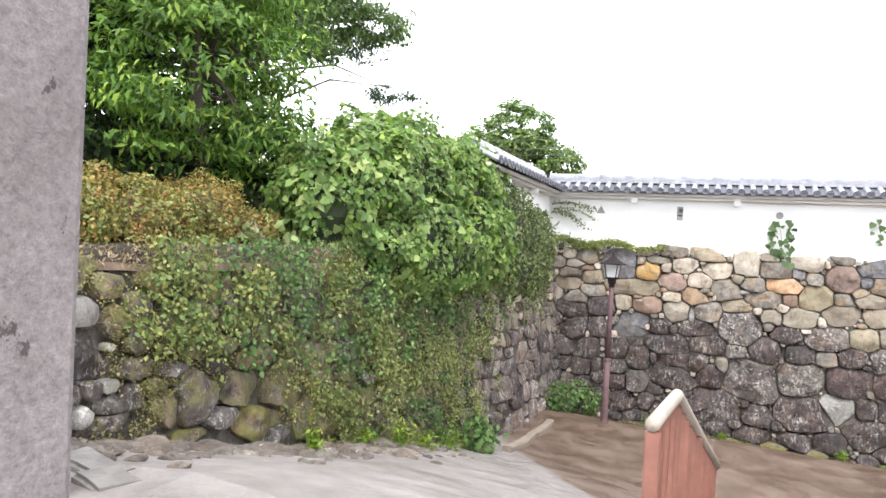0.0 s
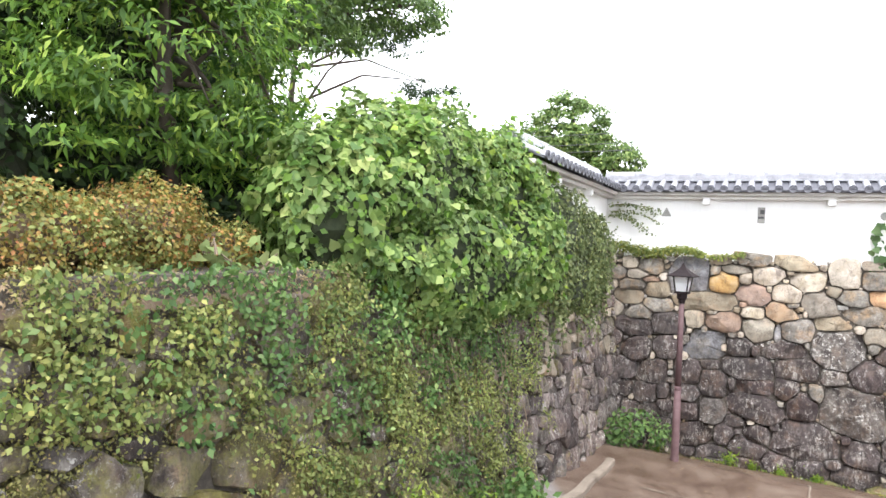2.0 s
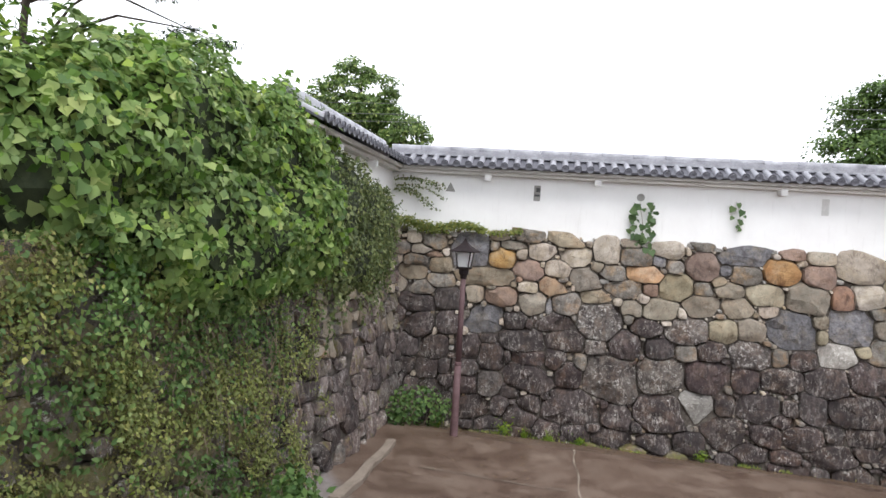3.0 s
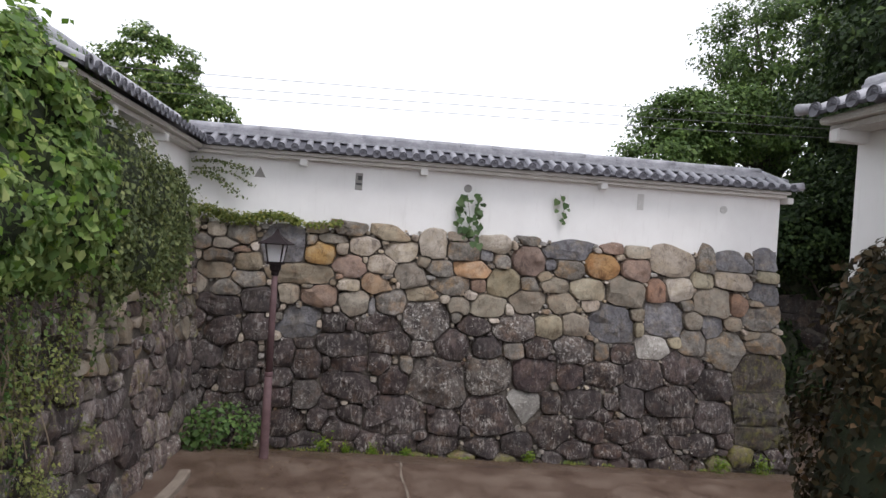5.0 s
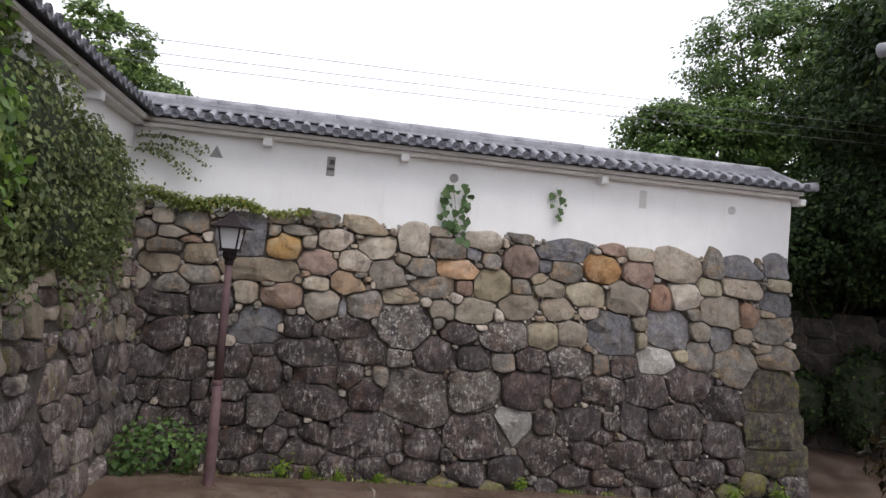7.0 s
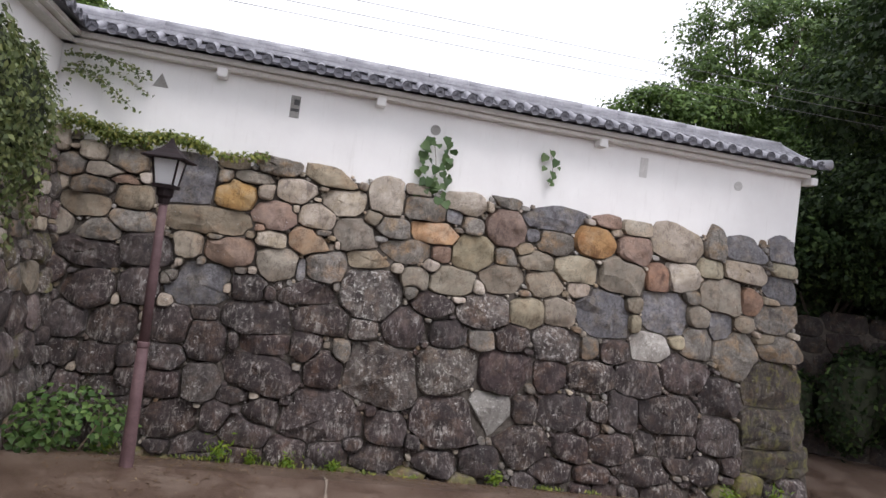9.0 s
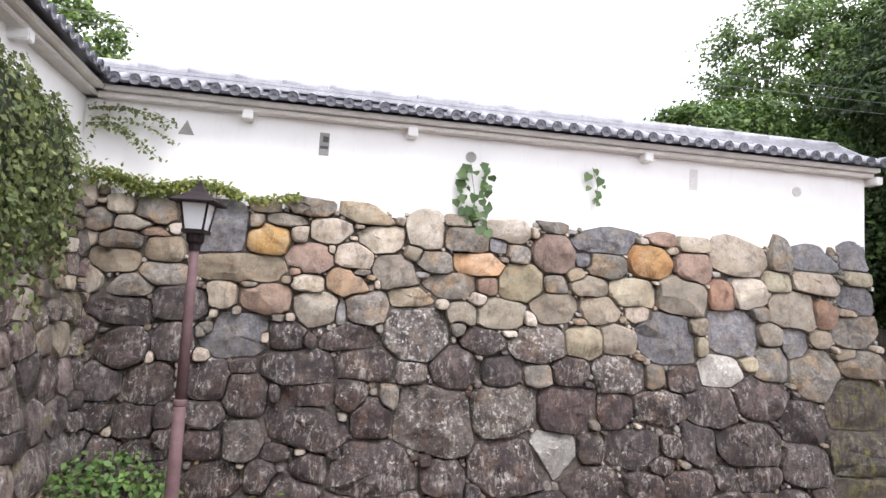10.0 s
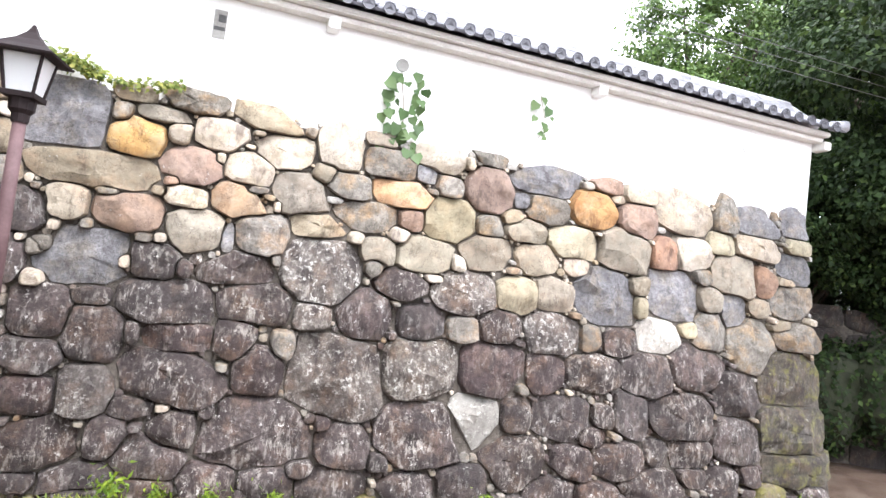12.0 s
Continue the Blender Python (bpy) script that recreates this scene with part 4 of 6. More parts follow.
def build_side_stones():
    rng = np.random.default_rng(11)
    wall = tagged(empty("stone_wall_side"), "old stone wall overgrown with moss and ivy", "stone wall", kind="structure")
    ys = list(np.arange(-18, 0.4, 0.6))
    v, fc = [], []
    for y in ys:
        zb, zt = ground_height(left_foot(y), y) - 0.6, 3.42
        v += [(left_face(y, zb) - 0.04, y, zb), (left_face(y, zt) - 0.04, y, zt), (-1.3, y, zt), (-1.3, y, zb)]
    for j in range(len(ys) - 1):
        for i in range(4):
            fc.append((4 * j + i, 4 * j + (i + 1) % 4, 4 * j + 4 + (i + 1) % 4, 4 * j + 4 + i))
    fc += [(0, 1, 2, 3), (4 * len(ys) - 1, 4 * len(ys) - 2, 4 * len(ys) - 3, 4 * len(ys) - 4)]
    mesh_object("wall_core", v, fc, JOINT, wall)
    # the bare end of the wall, stone by stone, then rough courses
    told = []
    for material, rows in (
            (STONE_MOSSY, [(-12.86, 3.21, 0.27, 0.11), (-12.46, 3.13, 0.14, 0.09), (-12.38, 2.89, 0.11, 0.13), (-12.0, 2.19, 0.16, 0.14), (-12.07, 2.39, 0.14, 0.09),
                           (-11.18, 2.23, 0.26, 0.15), (-11.68, 1.95, 0.18, 0.06), (-10.94, 1.85, 0.33, 0.15), (-10.56, 2.11, 0.29, 0.21), (-10.95, 2.44, 0.28, 0.13), (-10.57, 2.62, 0.24, 0.11), (-10.05, 1.71, 0.36, 0.18)]),
            (STONE_WHITE, [(-12.86, 3.07, 0.13, 0.04), (-12.69, 2.97, 0.13, 0.11), (-12.45, 2.72, 0.05, 0.04), (-13.12, 2.58, 0.04, 0.06), (-12.45, 2.45, 0.08, 0.05), (-12.68, 2.31, 0.07, 0.07)]),
            (STONE_OLD, [(-12.99, 2.96, 0.15, 0.11), (-12.45, 2.22, 0.2, 0.06), (-11.68, 2.26, 0.2, 0.21), (-12.21, 2.55, 0.16, 0.08), (-12.23, 2.75, 0.13, 0.1)]),
            (STONE_DARK, [(-12.84, 2.7, 0.36, 0.19), (-12.81, 2.46, 0.21, 0.08), (-12.91, 2.33, 0.16, 0.07), (-11.51, 2.43, 0.16, 0.08)]),
            (STONE_LICHEN, [(-13.09, 2.39, 0.08, 0.12), (-12.63, 2.47, 0.09, 0.08), (-12.36, 2.34, 0.19, 0.09), (-11.92, 2.48, 0.14, 0.07), (-11.42, 2.01, 0.2, 0.09), (-10.66, 1.71, 0.21, 0.08)])):
        told += [(row, material) for row in rows]
    seeds = [t[0] for t in told]
    z = -0.1
    while z < 3.5:
        h = rng.uniform(0.085, 0.16)
        y = -15.5 + rng.uniform(0, 0.4)
        while y < -0.35:
            w = rng.uniform(0.09, 0.2) if y < -11.4 else rng.uniform(0.1, 0.3)
            tall = 1.0
            if y > -4.6:
                break
            yc, zc = y + w, z + h + rng.normal(0, 0.07)
            if zc > ground_height(left_foot(yc), yc) - 0.05 and zc + h < 3.33 and all(abs(yc - q[0]) > 0.75 * (w + q[2]) or abs(zc - q[1]) > 0.75 * (h + q[3]) for q, _ in told):
                seeds.append((yc, zc, w, h * tall * rng.uniform(0.75, 1.35)))
            y += 2 * w
        z += 2 * h
    z = -0.15
    while z < 3.3:
        h = rng.uniform(0.17, 0.33) if z < 1.6 else rng.uniform(0.1, 0.18)
        y = -4.5 + rng.uniform(-0.1, 0.1)
        while y < -0.35:
            w = rng.uniform(0.15, 0.42) if z < 1.6 else rng.uniform(0.12, 0.28)
            for low, high in (((-1, 1),) if rng.random() < 0.7 else ((-1, 0.1), (0.1, 1))):
                seeds.append((y + w, z + h + h * (low + high) / 2 + rng.normal(0, 0.05), w, h * (high - low) / 2 * rng.uniform(0.85, 1.2)))
            y += 2 * w
        z += 2 * h
    lines = outlines(seeds, 0.008, 18, seed=4, swell=1.3, cut=(0.68, 1.02))
    joined = {STONE_MOSSY: ([], []), STONE_OLD: ([], [])}
    for i, (s, line) in enumerate(zip(seeds, lines)):
        vs, fs = stone_mesh(s[0], s[1], line, rng, left_surface, rng.uniform(0.03, 0.06) if s[0] > -4.6 else rng.uniform(0.04, 0.1))
        y = s[0]
        if i < len(told):
            material = told[i][1]
        elif y < -11.6:
            material = (STONE_OLD, STONE_OLD, STONE_MOSSY, STONE_DARK)[int(rng.integers(4))]
        elif y < -7.0:
            material = (STONE_MOSSY, STONE_MOSSY, STONE_OLD)[int(rng.integers(3))]
        elif y > -4.6 and s[1] > 1.75:
            material = (STONE_TAN, STONE_GREY, STONE_CORNER, STONE_OLD, STONE_PALE)[int(rng.integers(5))]
        else:
            material = (STONE_CORNER, STONE_CORNER, STONE_CORNER, STONE_UMBER, STONE_OLD if s[1] > 1.5 else STONE_LICHEN)[int(rng.integers(5))]
        if -9.6 < y < -6.2 and material in joined:
            # those deep under the creepers
            jv, jf = joined[material]
            jf += [tuple(q + len(jv) for q in f) for f in fs]
            jv += vs
            continue
        mesh_object("stone", vs, fs, material, wall, smooth=True)
    for material, (jv, jf) in joined.items():
        tagged(mesh_object("overgrown_stones", jv, jf, material, wall, smooth=True), kind="stuff")
    return wall


side_stones = build_side_stones()


# ---- retaining side of the ramp, kerbs and slabs ----
def kerb(name, points, width, height, label):
    bm = bmesh.new()
    pts = [Vector(p) for p in points]
    rows = []
    for i, p in enumerate(pts):
        d = (pts[min(i + 1, len(pts) - 1)] - pts[max(i - 1, 0)]).normalized()
        side = Vector((d.y, -d.x, 0)).normalized() * width / 2
        lift = 0.012 * math.sin(i * 2.3)
        rows.append([bm.verts.new(q) for q in (p - side + Vector((0, 0, -0.3)), p - side + Vector((0, 0, height + lift)), p - side * 0.8 + Vector((0, 0, height + 0.02 + lift)),
                                               p + side * 0.8 + Vector((0, 0, height + 0.02)), p + side + Vector((0, 0, height - 0.01)), p + side + Vector((0, 0, -0.3)))])
    for a, c in zip(rows, rows[1:]):
        for k in range(5):
            bm.faces.new((a[k], a[k + 1], c[k + 1], c[k]))
    bm.faces.new(rows[0])
    bm.faces.new(rows[-1][::-1])
    bmesh.ops.recalc_face_normals(bm, faces=bm.faces)
    return tagged(part(name, bm, KERB), label, "kerb", kind="structure")


kerb_points = [(0.88 - 0.04 * math.sin(0.5 * k) + 0.02 * math.sin(k * 1.7), -2.75 - 0.42 * k, ground_height(0.85, -2.75 - 0.42 * k)) for k in range(9)]
kerb("kerb", kerb_points, 0.15, 0.07, "worn pale concrete kerb at the foot of the wall")
kerb("kerb_path", [(12.15, 2.0 - 0.8 * k, ground_height(12.15, 2.0 - 0.8 * k)) for k in range(9)], 0.14, 0.04, "low pale concrete edging of the path")


def ground_joint(points):
    """A pale worn joint showing in the wet yard."""
    v, f = [], []
    for i, (x, y) in enumerate(points):
        a, c = points[max(i - 1, 0)], points[min(i + 1, len(points) - 1)]
        d = Vector((c[0] - a[0], c[1] - a[1], 0)).normalized()
        w = 0.012 + 0.006 * math.sin(i * 1.9)
        for sgn in (-1, 1):
            px, py = x - sgn * d.y * w, y + sgn * d.x * w
            v.append((px, py, ground_height(px, py) + 0.018 * noise.noise((px * 0.8, py * 0.8, 0)) + 0.012))
    for i in range(len(points) - 1):
        f.append((2 * i, 2 * i + 1, 2 * i + 3, 2 * i + 2))
    tagged(mesh_object("ground_joint", v, f, KERB), "pale worn joint line in the wet yard", "joint", kind="structure")


ground_joint([(3.9 + 0.02 * math.sin(k), -4.6 + 0.2 * k) for k in range(17)])
ground_joint([(1.5 + 0.2 * k, -3.6 - 0.01 * k + 0.015 * math.sin(2 * k)) for k in range(12)])


SLAB = plain("grey_slab_stone", (0.12, 0.105, 0.098), (0.26, 0.24, 0.225), 4, 0.85, 0.0, 0.8, 25)


def slab(x, y, z, sx, sy, sz, turn, label):
    bm = box(-sx / 2, sx / 2, -sy / 2, sy / 2, -sz, 0, 0.02)
    bmesh.ops.subdivide_edges(bm, edges=[e for e in bm.edges if e.calc_length() > 0.2], cuts=3)
    for v in bm.verts:
        v.co += Vector(noise.noise_vector(v.co * 4 + Vector((x, y, 0)))) * 0.02
    ob = part("stone_slab", bm, SLAB)
    ob.matrix_basis = pose(x, y, z, 0, 0, turn)
    return tagged(ob, label, "slab", "slabs by the gate post")


slab(0.68, -13.27, ground_height(0.68, -13.27) + 0.03, 0.5, 0.2, 0.25, -12, "flat pale edging slab on the ramp")
slab(0.95, -13.42, ground_height(0.95, -13.42) + 0.025, 0.3, 0.24, 0.25, -20, "rough pale stone slab beside the gate post")


def gutter_rubble():
    """Broken stones and grit along the foot of the side wall."""
    rng = np.random.default_rng(63)
    ball = bmesh.new()
    bmesh.ops.create_icosphere(ball, subdivisions=2, radius=1)
    base = [v.co.copy() for v in ball.verts]
    tris = [tuple(v.index for v in f.verts) for f in ball.faces]
    ball.free()
    verts, faces = [], []
    for k in range(380):
        y = rng.uniform(-13.5, -8.0)
        x = left_foot(y) + 0.08 + abs(rng.normal(0, 0.3))
        r = rng.uniform(0.025, 0.06) if rng.random() < 0.9 else rng.uniform(0.07, 0.13)
        turn = Matrix.Rotation(rng.uniform(0, 6.28), 3, "Z")
        size = Vector((r * rng.uniform(0.9, 1.7), r, r * rng.uniform(0.35, 0.6)))
        seat = Vector((x, y, ground_height(x, y) + size.z * 0.2))
        n0 = len(verts)
        for c in base:
            k2 = 1 + 0.35 * noise.noise(c * 1.3 + seat * 3)
            verts.append(turn @ Vector((c.x * size.x, c.y * size.y, c.z * size.z)) * k2 + seat)
        faces += [tuple(q + n0 for q in f) for f in tris]
    tagged(mesh_object("rubble", verts, faces, STONE_RUBBLE_DARK, smooth=True), "grey broken stones and grit at the wall foot", "rubble", kind="stuff")


gutter_rubble()


SOIL = plain("brown_leaf_litter", (0.09, 0.06, 0.04), (0.26, 0.19, 0.14), 7, 0.95, 0.0, 0.9, 30)


def wall_top_soil():
    v, f = [], []
    ys = np.arange(-17, -4.9, 0.25)
    for y in ys:
        for k, (x, z) in enumerate(((left_face(y, 3.2) + 0.0, 3.22), (left_face(y, 3.3) - 0.12, 3.36), (-0.7, 3.42), (-1.4, 3.45), (-6.0, 3.4), (-14.0, 3.4))):
            v.append((x, y, z + 0.05 * noise.noise((x * 2, y * 2, 1.5))))
    for j in range(len(ys) - 1):
        for i in range(5):
            a = j * 6 + i
            f.append((a, a + 1, a + 7, a + 6))
    tagged(mesh_object("soil_bank", v, f, SOIL), "brown soil and dry litter on the wall top", "soil", kind="structure")
    rng = np.random.default_rng(77)
    n = 5200
    yy = rng.uniform(-13.8, -9.3, n)
    xx = np.array([left_face(y, 3.3) for y in yy]) + rng.uniform(-0.35, 0.06, n)
    q = np.stack([xx, yy, 3.36 + rng.uniform(-0.08, 0.06, n)], 1)
    dry = leaf("dry_grass_blade", (0.2, 0.14, 0.08), (0.36, 0.27, 0.18), (0.16, 0.17, 0.05), 0.2)
    tagged(leaves("dry_grass", rng, q, np.tile((1, 0, 0.6), (n, 1)), 0.042, LANCE, dry, droop=0.3, spread=0.7), "dry brown grass along the wall top", "grass", kind="stuff")


wall_top_soil()


# ---- gate posts ----
def gate_post(x, y, turn, half, foot, shoulder, apex, material, label, hole):
    top = tagged(empty("gate_post", (x, y, foot)), label, "gate post")
    top.matrix_basis = pose(x, y, foot, 0, 0, turn)
    h = shoulder - foot
    bm = bmesh.new()
    levels = [(0.0, half * 1.06), (0.2, half * 1.04), (h * 0.5, half * 1.01), (h, half)]
    rows = []
    for z, w in levels:
        c = w * 0.9
        rows.append([bm.verts.new(p) for p in ((w, -c, z), (w, c, z), (c, w, z), (-c, w, z), (-w, c, z), (-w, -c, z), (-c, -w, z), (c, -w, z))])
    for a, b in zip(rows, rows[1:]):
        for k in range(8):
            bm.faces.new((a[k], a[(k + 1) % 8], b[(k + 1) % 8], b[k]))
    bm.faces.new(rows[0][::-1])
    bm.faces.new(rows[-1])
    bmesh.ops.recalc_face_normals(bm, faces=bm.faces)
    part("shaft", bm, material, top)
    bm = bmesh.new()
    tipz = apex - foot
    ring = [bm.verts.new(p) for p in ((half, -half, h + 0.002), (half, half, h + 0.002), (-half, half, h + 0.002), (-half, -half, h + 0.002))]
    mid = [bm.verts.new((v.co.x * 0.45, v.co.y * 0.45, h + (tipz - h) * 0.8)) for v in ring]
    tip = bm.verts.new((0, 0, tipz))
    for k in range(4):
        bm.faces.new((ring[k], ring[(k + 1) % 4], mid[(k + 1) % 4], mid[k]))
        bm.faces.new((mid[k], mid[(k + 1) % 4], tip))
    part("cap", bm, material, top)
    if hole:
        part("bar_socket", box(half - 0.01, half + 0.006, -0.022, 0.022, h - 0.23, h - 0.165), SLOT, top, "square dark socket for a gate bar")
    return top


gate_post(0.833, -13.838, -12.6, 0.136, 2.3, 3.94, 4.03, PILLAR_STAINED, "pale granite gate post blotched with black lichen", True)
gate_post(1.895, -14.75, -12.6, 0.19, 2.2, 4.2, 4.55, PILLAR_GREY, "tall grey granite gate post at the top of the ramp", False)


# ---- ramp railing ----
def railing():
    top = tagged(empty("railing", (3.62, -11.6, 1.6)), "red-brown painted railing with worn pale top along the ramp", "railing")
    inv = Matrix.Translation((-3.62, 11.6, -1.6))

    def rail_z(y):
        return 3.12 if y < -13.55 else 3.12 - 0.42 * (y + 13.55)

    def rail_x(y):
        return 3.49 + 0.11 * (y + 13.55)

    def add(name, bm, material, label="", smooth=False):
        bmesh.ops.transform(bm, matrix=inv, verts=bm.verts)
        return part(name, bm, material, top, label, smooth)

    ys = [-13.97, -13.75, -13.55, -13.2, -12.6, -11.9]
    add("top_rail", tube([(rail_x(y), y, rail_z(y)) for y in ys], [0.02] * len(ys), 10), RAIL_TOP, "worn pale metal top rail", True)
    add("bottom_rail", tube([(rail_x(y), y, max(rail_z(y) - 0.78, ground_height(3.6, y) + 0.04)) for y in ys], [0.018] * len(ys), 8), RAIL)
    y = -13.95
    k = 0
    while y < -11.88:
        x = rail_x(y)
        g = ground_height(3.6, y) - 0.02
        w = 0.02 if k % 9 == 0 else 0.009
        add("post" if k % 9 == 0 else "baluster", box(x - w, x + w, y - w, y + w, g, rail_z(y) - 0.02, 0.004), RAIL)
        y += 0.115
        k += 1
    return top


railing()


# ---- street lamp ----
def lamp():
    x, y = 1.815, -1.87
    g = 0.0
    top = tagged(empty("lamp_post", (x, y, g)), "brown steel lamp post with dark lantern and white panes", "lamp")

    def ring_tube(levels, sides=16):
        return tube([(0, 0, z) for z, r in levels], [r for z, r in levels], sides)

    part("post", ring_tube([(-0.1, 0.075), (0.02, 0.072), (0.6, 0.066), (1.27, 0.058)]), BROWN, top, smooth=True)
    part("collar", ring_tube([(1.25, 0.06), (1.26, 0.063), (1.3, 0.063), (1.32, 0.054)]), BROWN, top, smooth=True)
    part("upper_post", ring_tube([(1.3, 0.055), (2.1, 0.05), (2.8, 0.044)]), BROWN, top, smooth=True)
    part("lantern_neck", ring_tube([(2.78, 0.055), (2.84, 0.06), (2.87, 0.085), (2.96, 0.09)], 10), LANTERN, top)

    def square(levels, m=Matrix.Identity(4)):
        bm = bmesh.new()
        rows = [[bm.verts.new(m @ Vector((sx * w, sy * w, z))) for sx, sy in ((1, 1), (-1, 1), (-1, -1), (1, -1))] for z, w in levels]
        for a, b in zip(rows, rows[1:]):
            for k in range(4):
                bm.faces.new((a[k], a[(k + 1) % 4], b[(k + 1) % 4], b[k]))
        bm.faces.new(rows[0])
        bm.faces.new(rows[-1])
        bmesh.ops.recalc_face_normals(bm, faces=bm.faces)
        return bm

    turn = Matrix.Rotation(radians(-8), 4, "Z")
    lantern = part("lantern", square([(2.95, 0.11), (2.985, 0.113), (2.99, 0.1)], turn), LANTERN, top)
    for k in range(4):
        q = turn @ Matrix.Rotation(radians(90 * k), 4, "Z")
        v = [q @ Vector(p) for p in ((-0.082, -0.09, 2.99), (0.082, -0.09, 2.99), (0.122, -0.132, 3.27), (-0.122, -0.132, 3.27), (-0.082, -0.086, 2.99), (0.082, -0.086, 2.99), (0.122, -0.128, 3.27), (-0.122, -0.128, 3.27))]
        mesh_object("pane", v, [(0, 1, 2, 3), (7, 6, 5, 4), (0, 4, 5, 1), (2, 6, 7, 3)], FROST, lantern, "frosted white glass pane")
        part("lantern_bar", tube([q @ Vector((-0.093, -0.093, 2.98)), q @ Vector((-0.136, -0.136, 3.28))], [0.012, 0.012], 6), LANTERN, lantern)
    part("lantern_roof", square([(3.25, 0.22), (3.265, 0.225), (3.31, 0.15), (3.37, 0.078), (3.43, 0.032), (3.49, 0.008)], turn), LANTERN, lantern)
    return top


lamp()


# ---- creepers and plants ----
def blanket(rng, eggs, count, depth=0.12, keep=None):
    """Leaf places and normals over the outside of joined egg shapes."""
    pts, nor = [], []
    area = np.array([a[3] * a[4] + a[4] * a[5] + a[3] * a[5] for a in eggs])
    for e, share in zip(eggs, area / area.sum()):
        n = int(count * share)
        d = rng.normal(0, 1, (n, 3))
        d /= np.linalg.norm(d, axis=1, keepdims=True)
        r = np.array(e[3:6])
        wave = 1 + 0.07 * np.sin(7 * d[:, :1] + 5 * d[:, 1:2] + e[1]) + 0.07 * np.sin(9 * d[:, 2:] + 6 * d[:, 1:2] + e[0])
        p = np.array(e[:3]) + d * r * wave - math.copysign(1, depth) * d * rng.exponential(abs(depth), (n, 1))
        m = d / r
        m /= np.linalg.norm(m, axis=1, keepdims=True)
        lump = np.array([noise.noise(q * 2.1) + 0.6 * noise.noise(q * 5.3) for q in p])
        p = p + m * (0.24 * np.minimum(r.min(), 1.0) * lump)[:, None]
        ok = lump > rng.uniform(-0.75, -0.15, n)
        for o in eggs:
            if o is not e:
                ok &= (((p - np.array(o[:3])) / np.array(o[3:6])) ** 2).sum(1) > 0.7
        if keep is not None:
            ok &= keep(p)
        pts.append(p[ok])
        nor.append(m[ok] + np.array([0, 0, 0.35]))
    return np.concatenate(pts), np.concatenate(nor)


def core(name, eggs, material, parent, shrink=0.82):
    """Solid lumps in place of stems that block the view through a mass of leaves."""
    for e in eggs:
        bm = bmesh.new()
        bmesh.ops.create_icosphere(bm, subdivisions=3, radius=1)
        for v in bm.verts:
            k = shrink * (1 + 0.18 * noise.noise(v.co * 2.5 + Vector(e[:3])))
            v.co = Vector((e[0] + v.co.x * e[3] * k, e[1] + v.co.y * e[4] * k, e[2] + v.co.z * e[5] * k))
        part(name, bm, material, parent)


# Near-black green: the shade inside kudzu, ivy and hedge put into colour.
CORE_SHADE = plain("core_shade_green", (0.012, 0.02, 0.008), (0.04, 0.05, 0.02), 6, 0.95, 0.0, 1.0, 20)


def kudzu():
    rng = np.random.default_rng(21)
    top = tagged(empty("kudzu_vine", (0, -7, 3.4)), "thick mound of bright green kudzu smothering the wall", "vine")
    shift = Matrix.Translation((0, 7, -3.4))
    eggs = [(-0.5, -7.3, 4.25, 0.75, 1.9, 1.0), (-0.55, -8.9, 3.95, 0.6, 0.95, 0.85), (-0.25, -5.5, 4.3, 0.6, 1.25, 1.0), (-0.05, -7.0, 3.45, 0.5, 1.9, 0.75), (0.1, -5.4, 3.6, 0.45, 1.0, 0.8)]
    core("stem_mass", eggs, CORE_SHADE, top)
    p, m = blanket(rng, eggs, 42000, 0.1)
    fray = np.array([noise.noise(q * 1.6 + np.array((5.0, 2.0, 9.0))) for q in p])
    leaves("leaf_mass", rng, p[fray < 0.12], m[fray < 0.12], 0.092, HEART, LEAF_KUDZU, top, droop=0.6, spread=0.5)
    leaves("small_leaf_mass", rng, p[fray >= 0.12], m[fray >= 0.12], 0.085, OVATE, LEAF_FRESH, top, droop=0.6, spread=0.6)
    # longer sprays that hang and stick out
    p2, m2 = blanket(rng, eggs, 4200, -0.05, lambda q: q[:, 2] > 3.0)
    leaves("spray", rng, p2, m2, 0.1, OVATE, LEAF_MAPLE, top, droop=0.2, spread=0.7)
    for o in top.children:
        o.matrix_basis = shift
    return top


kudzu()


def wall_leaves(rng, n, y0, y1, dense, out=(0.03, 0.14)):
    ys, us = rng.uniform(y0, y1, n), rng.random(n)
    pts, nor = [], []
    for y, u in zip(ys, us):
        g = ground_height(left_foot(y), y)
        z = g + u * (3.5 - g)
        if dense(y, z, noise.noise((y * 1.3, z * 1.3, 3.0)) + 0.5 * noise.noise((y * 4, z * 4, 7.0))) > rng.random():
            o = rng.uniform(*out)
            pts.append((left_face(y, z) + 0.05 + o, y, z))
            nor.append((1, 0, 0.5))
    return pts, nor


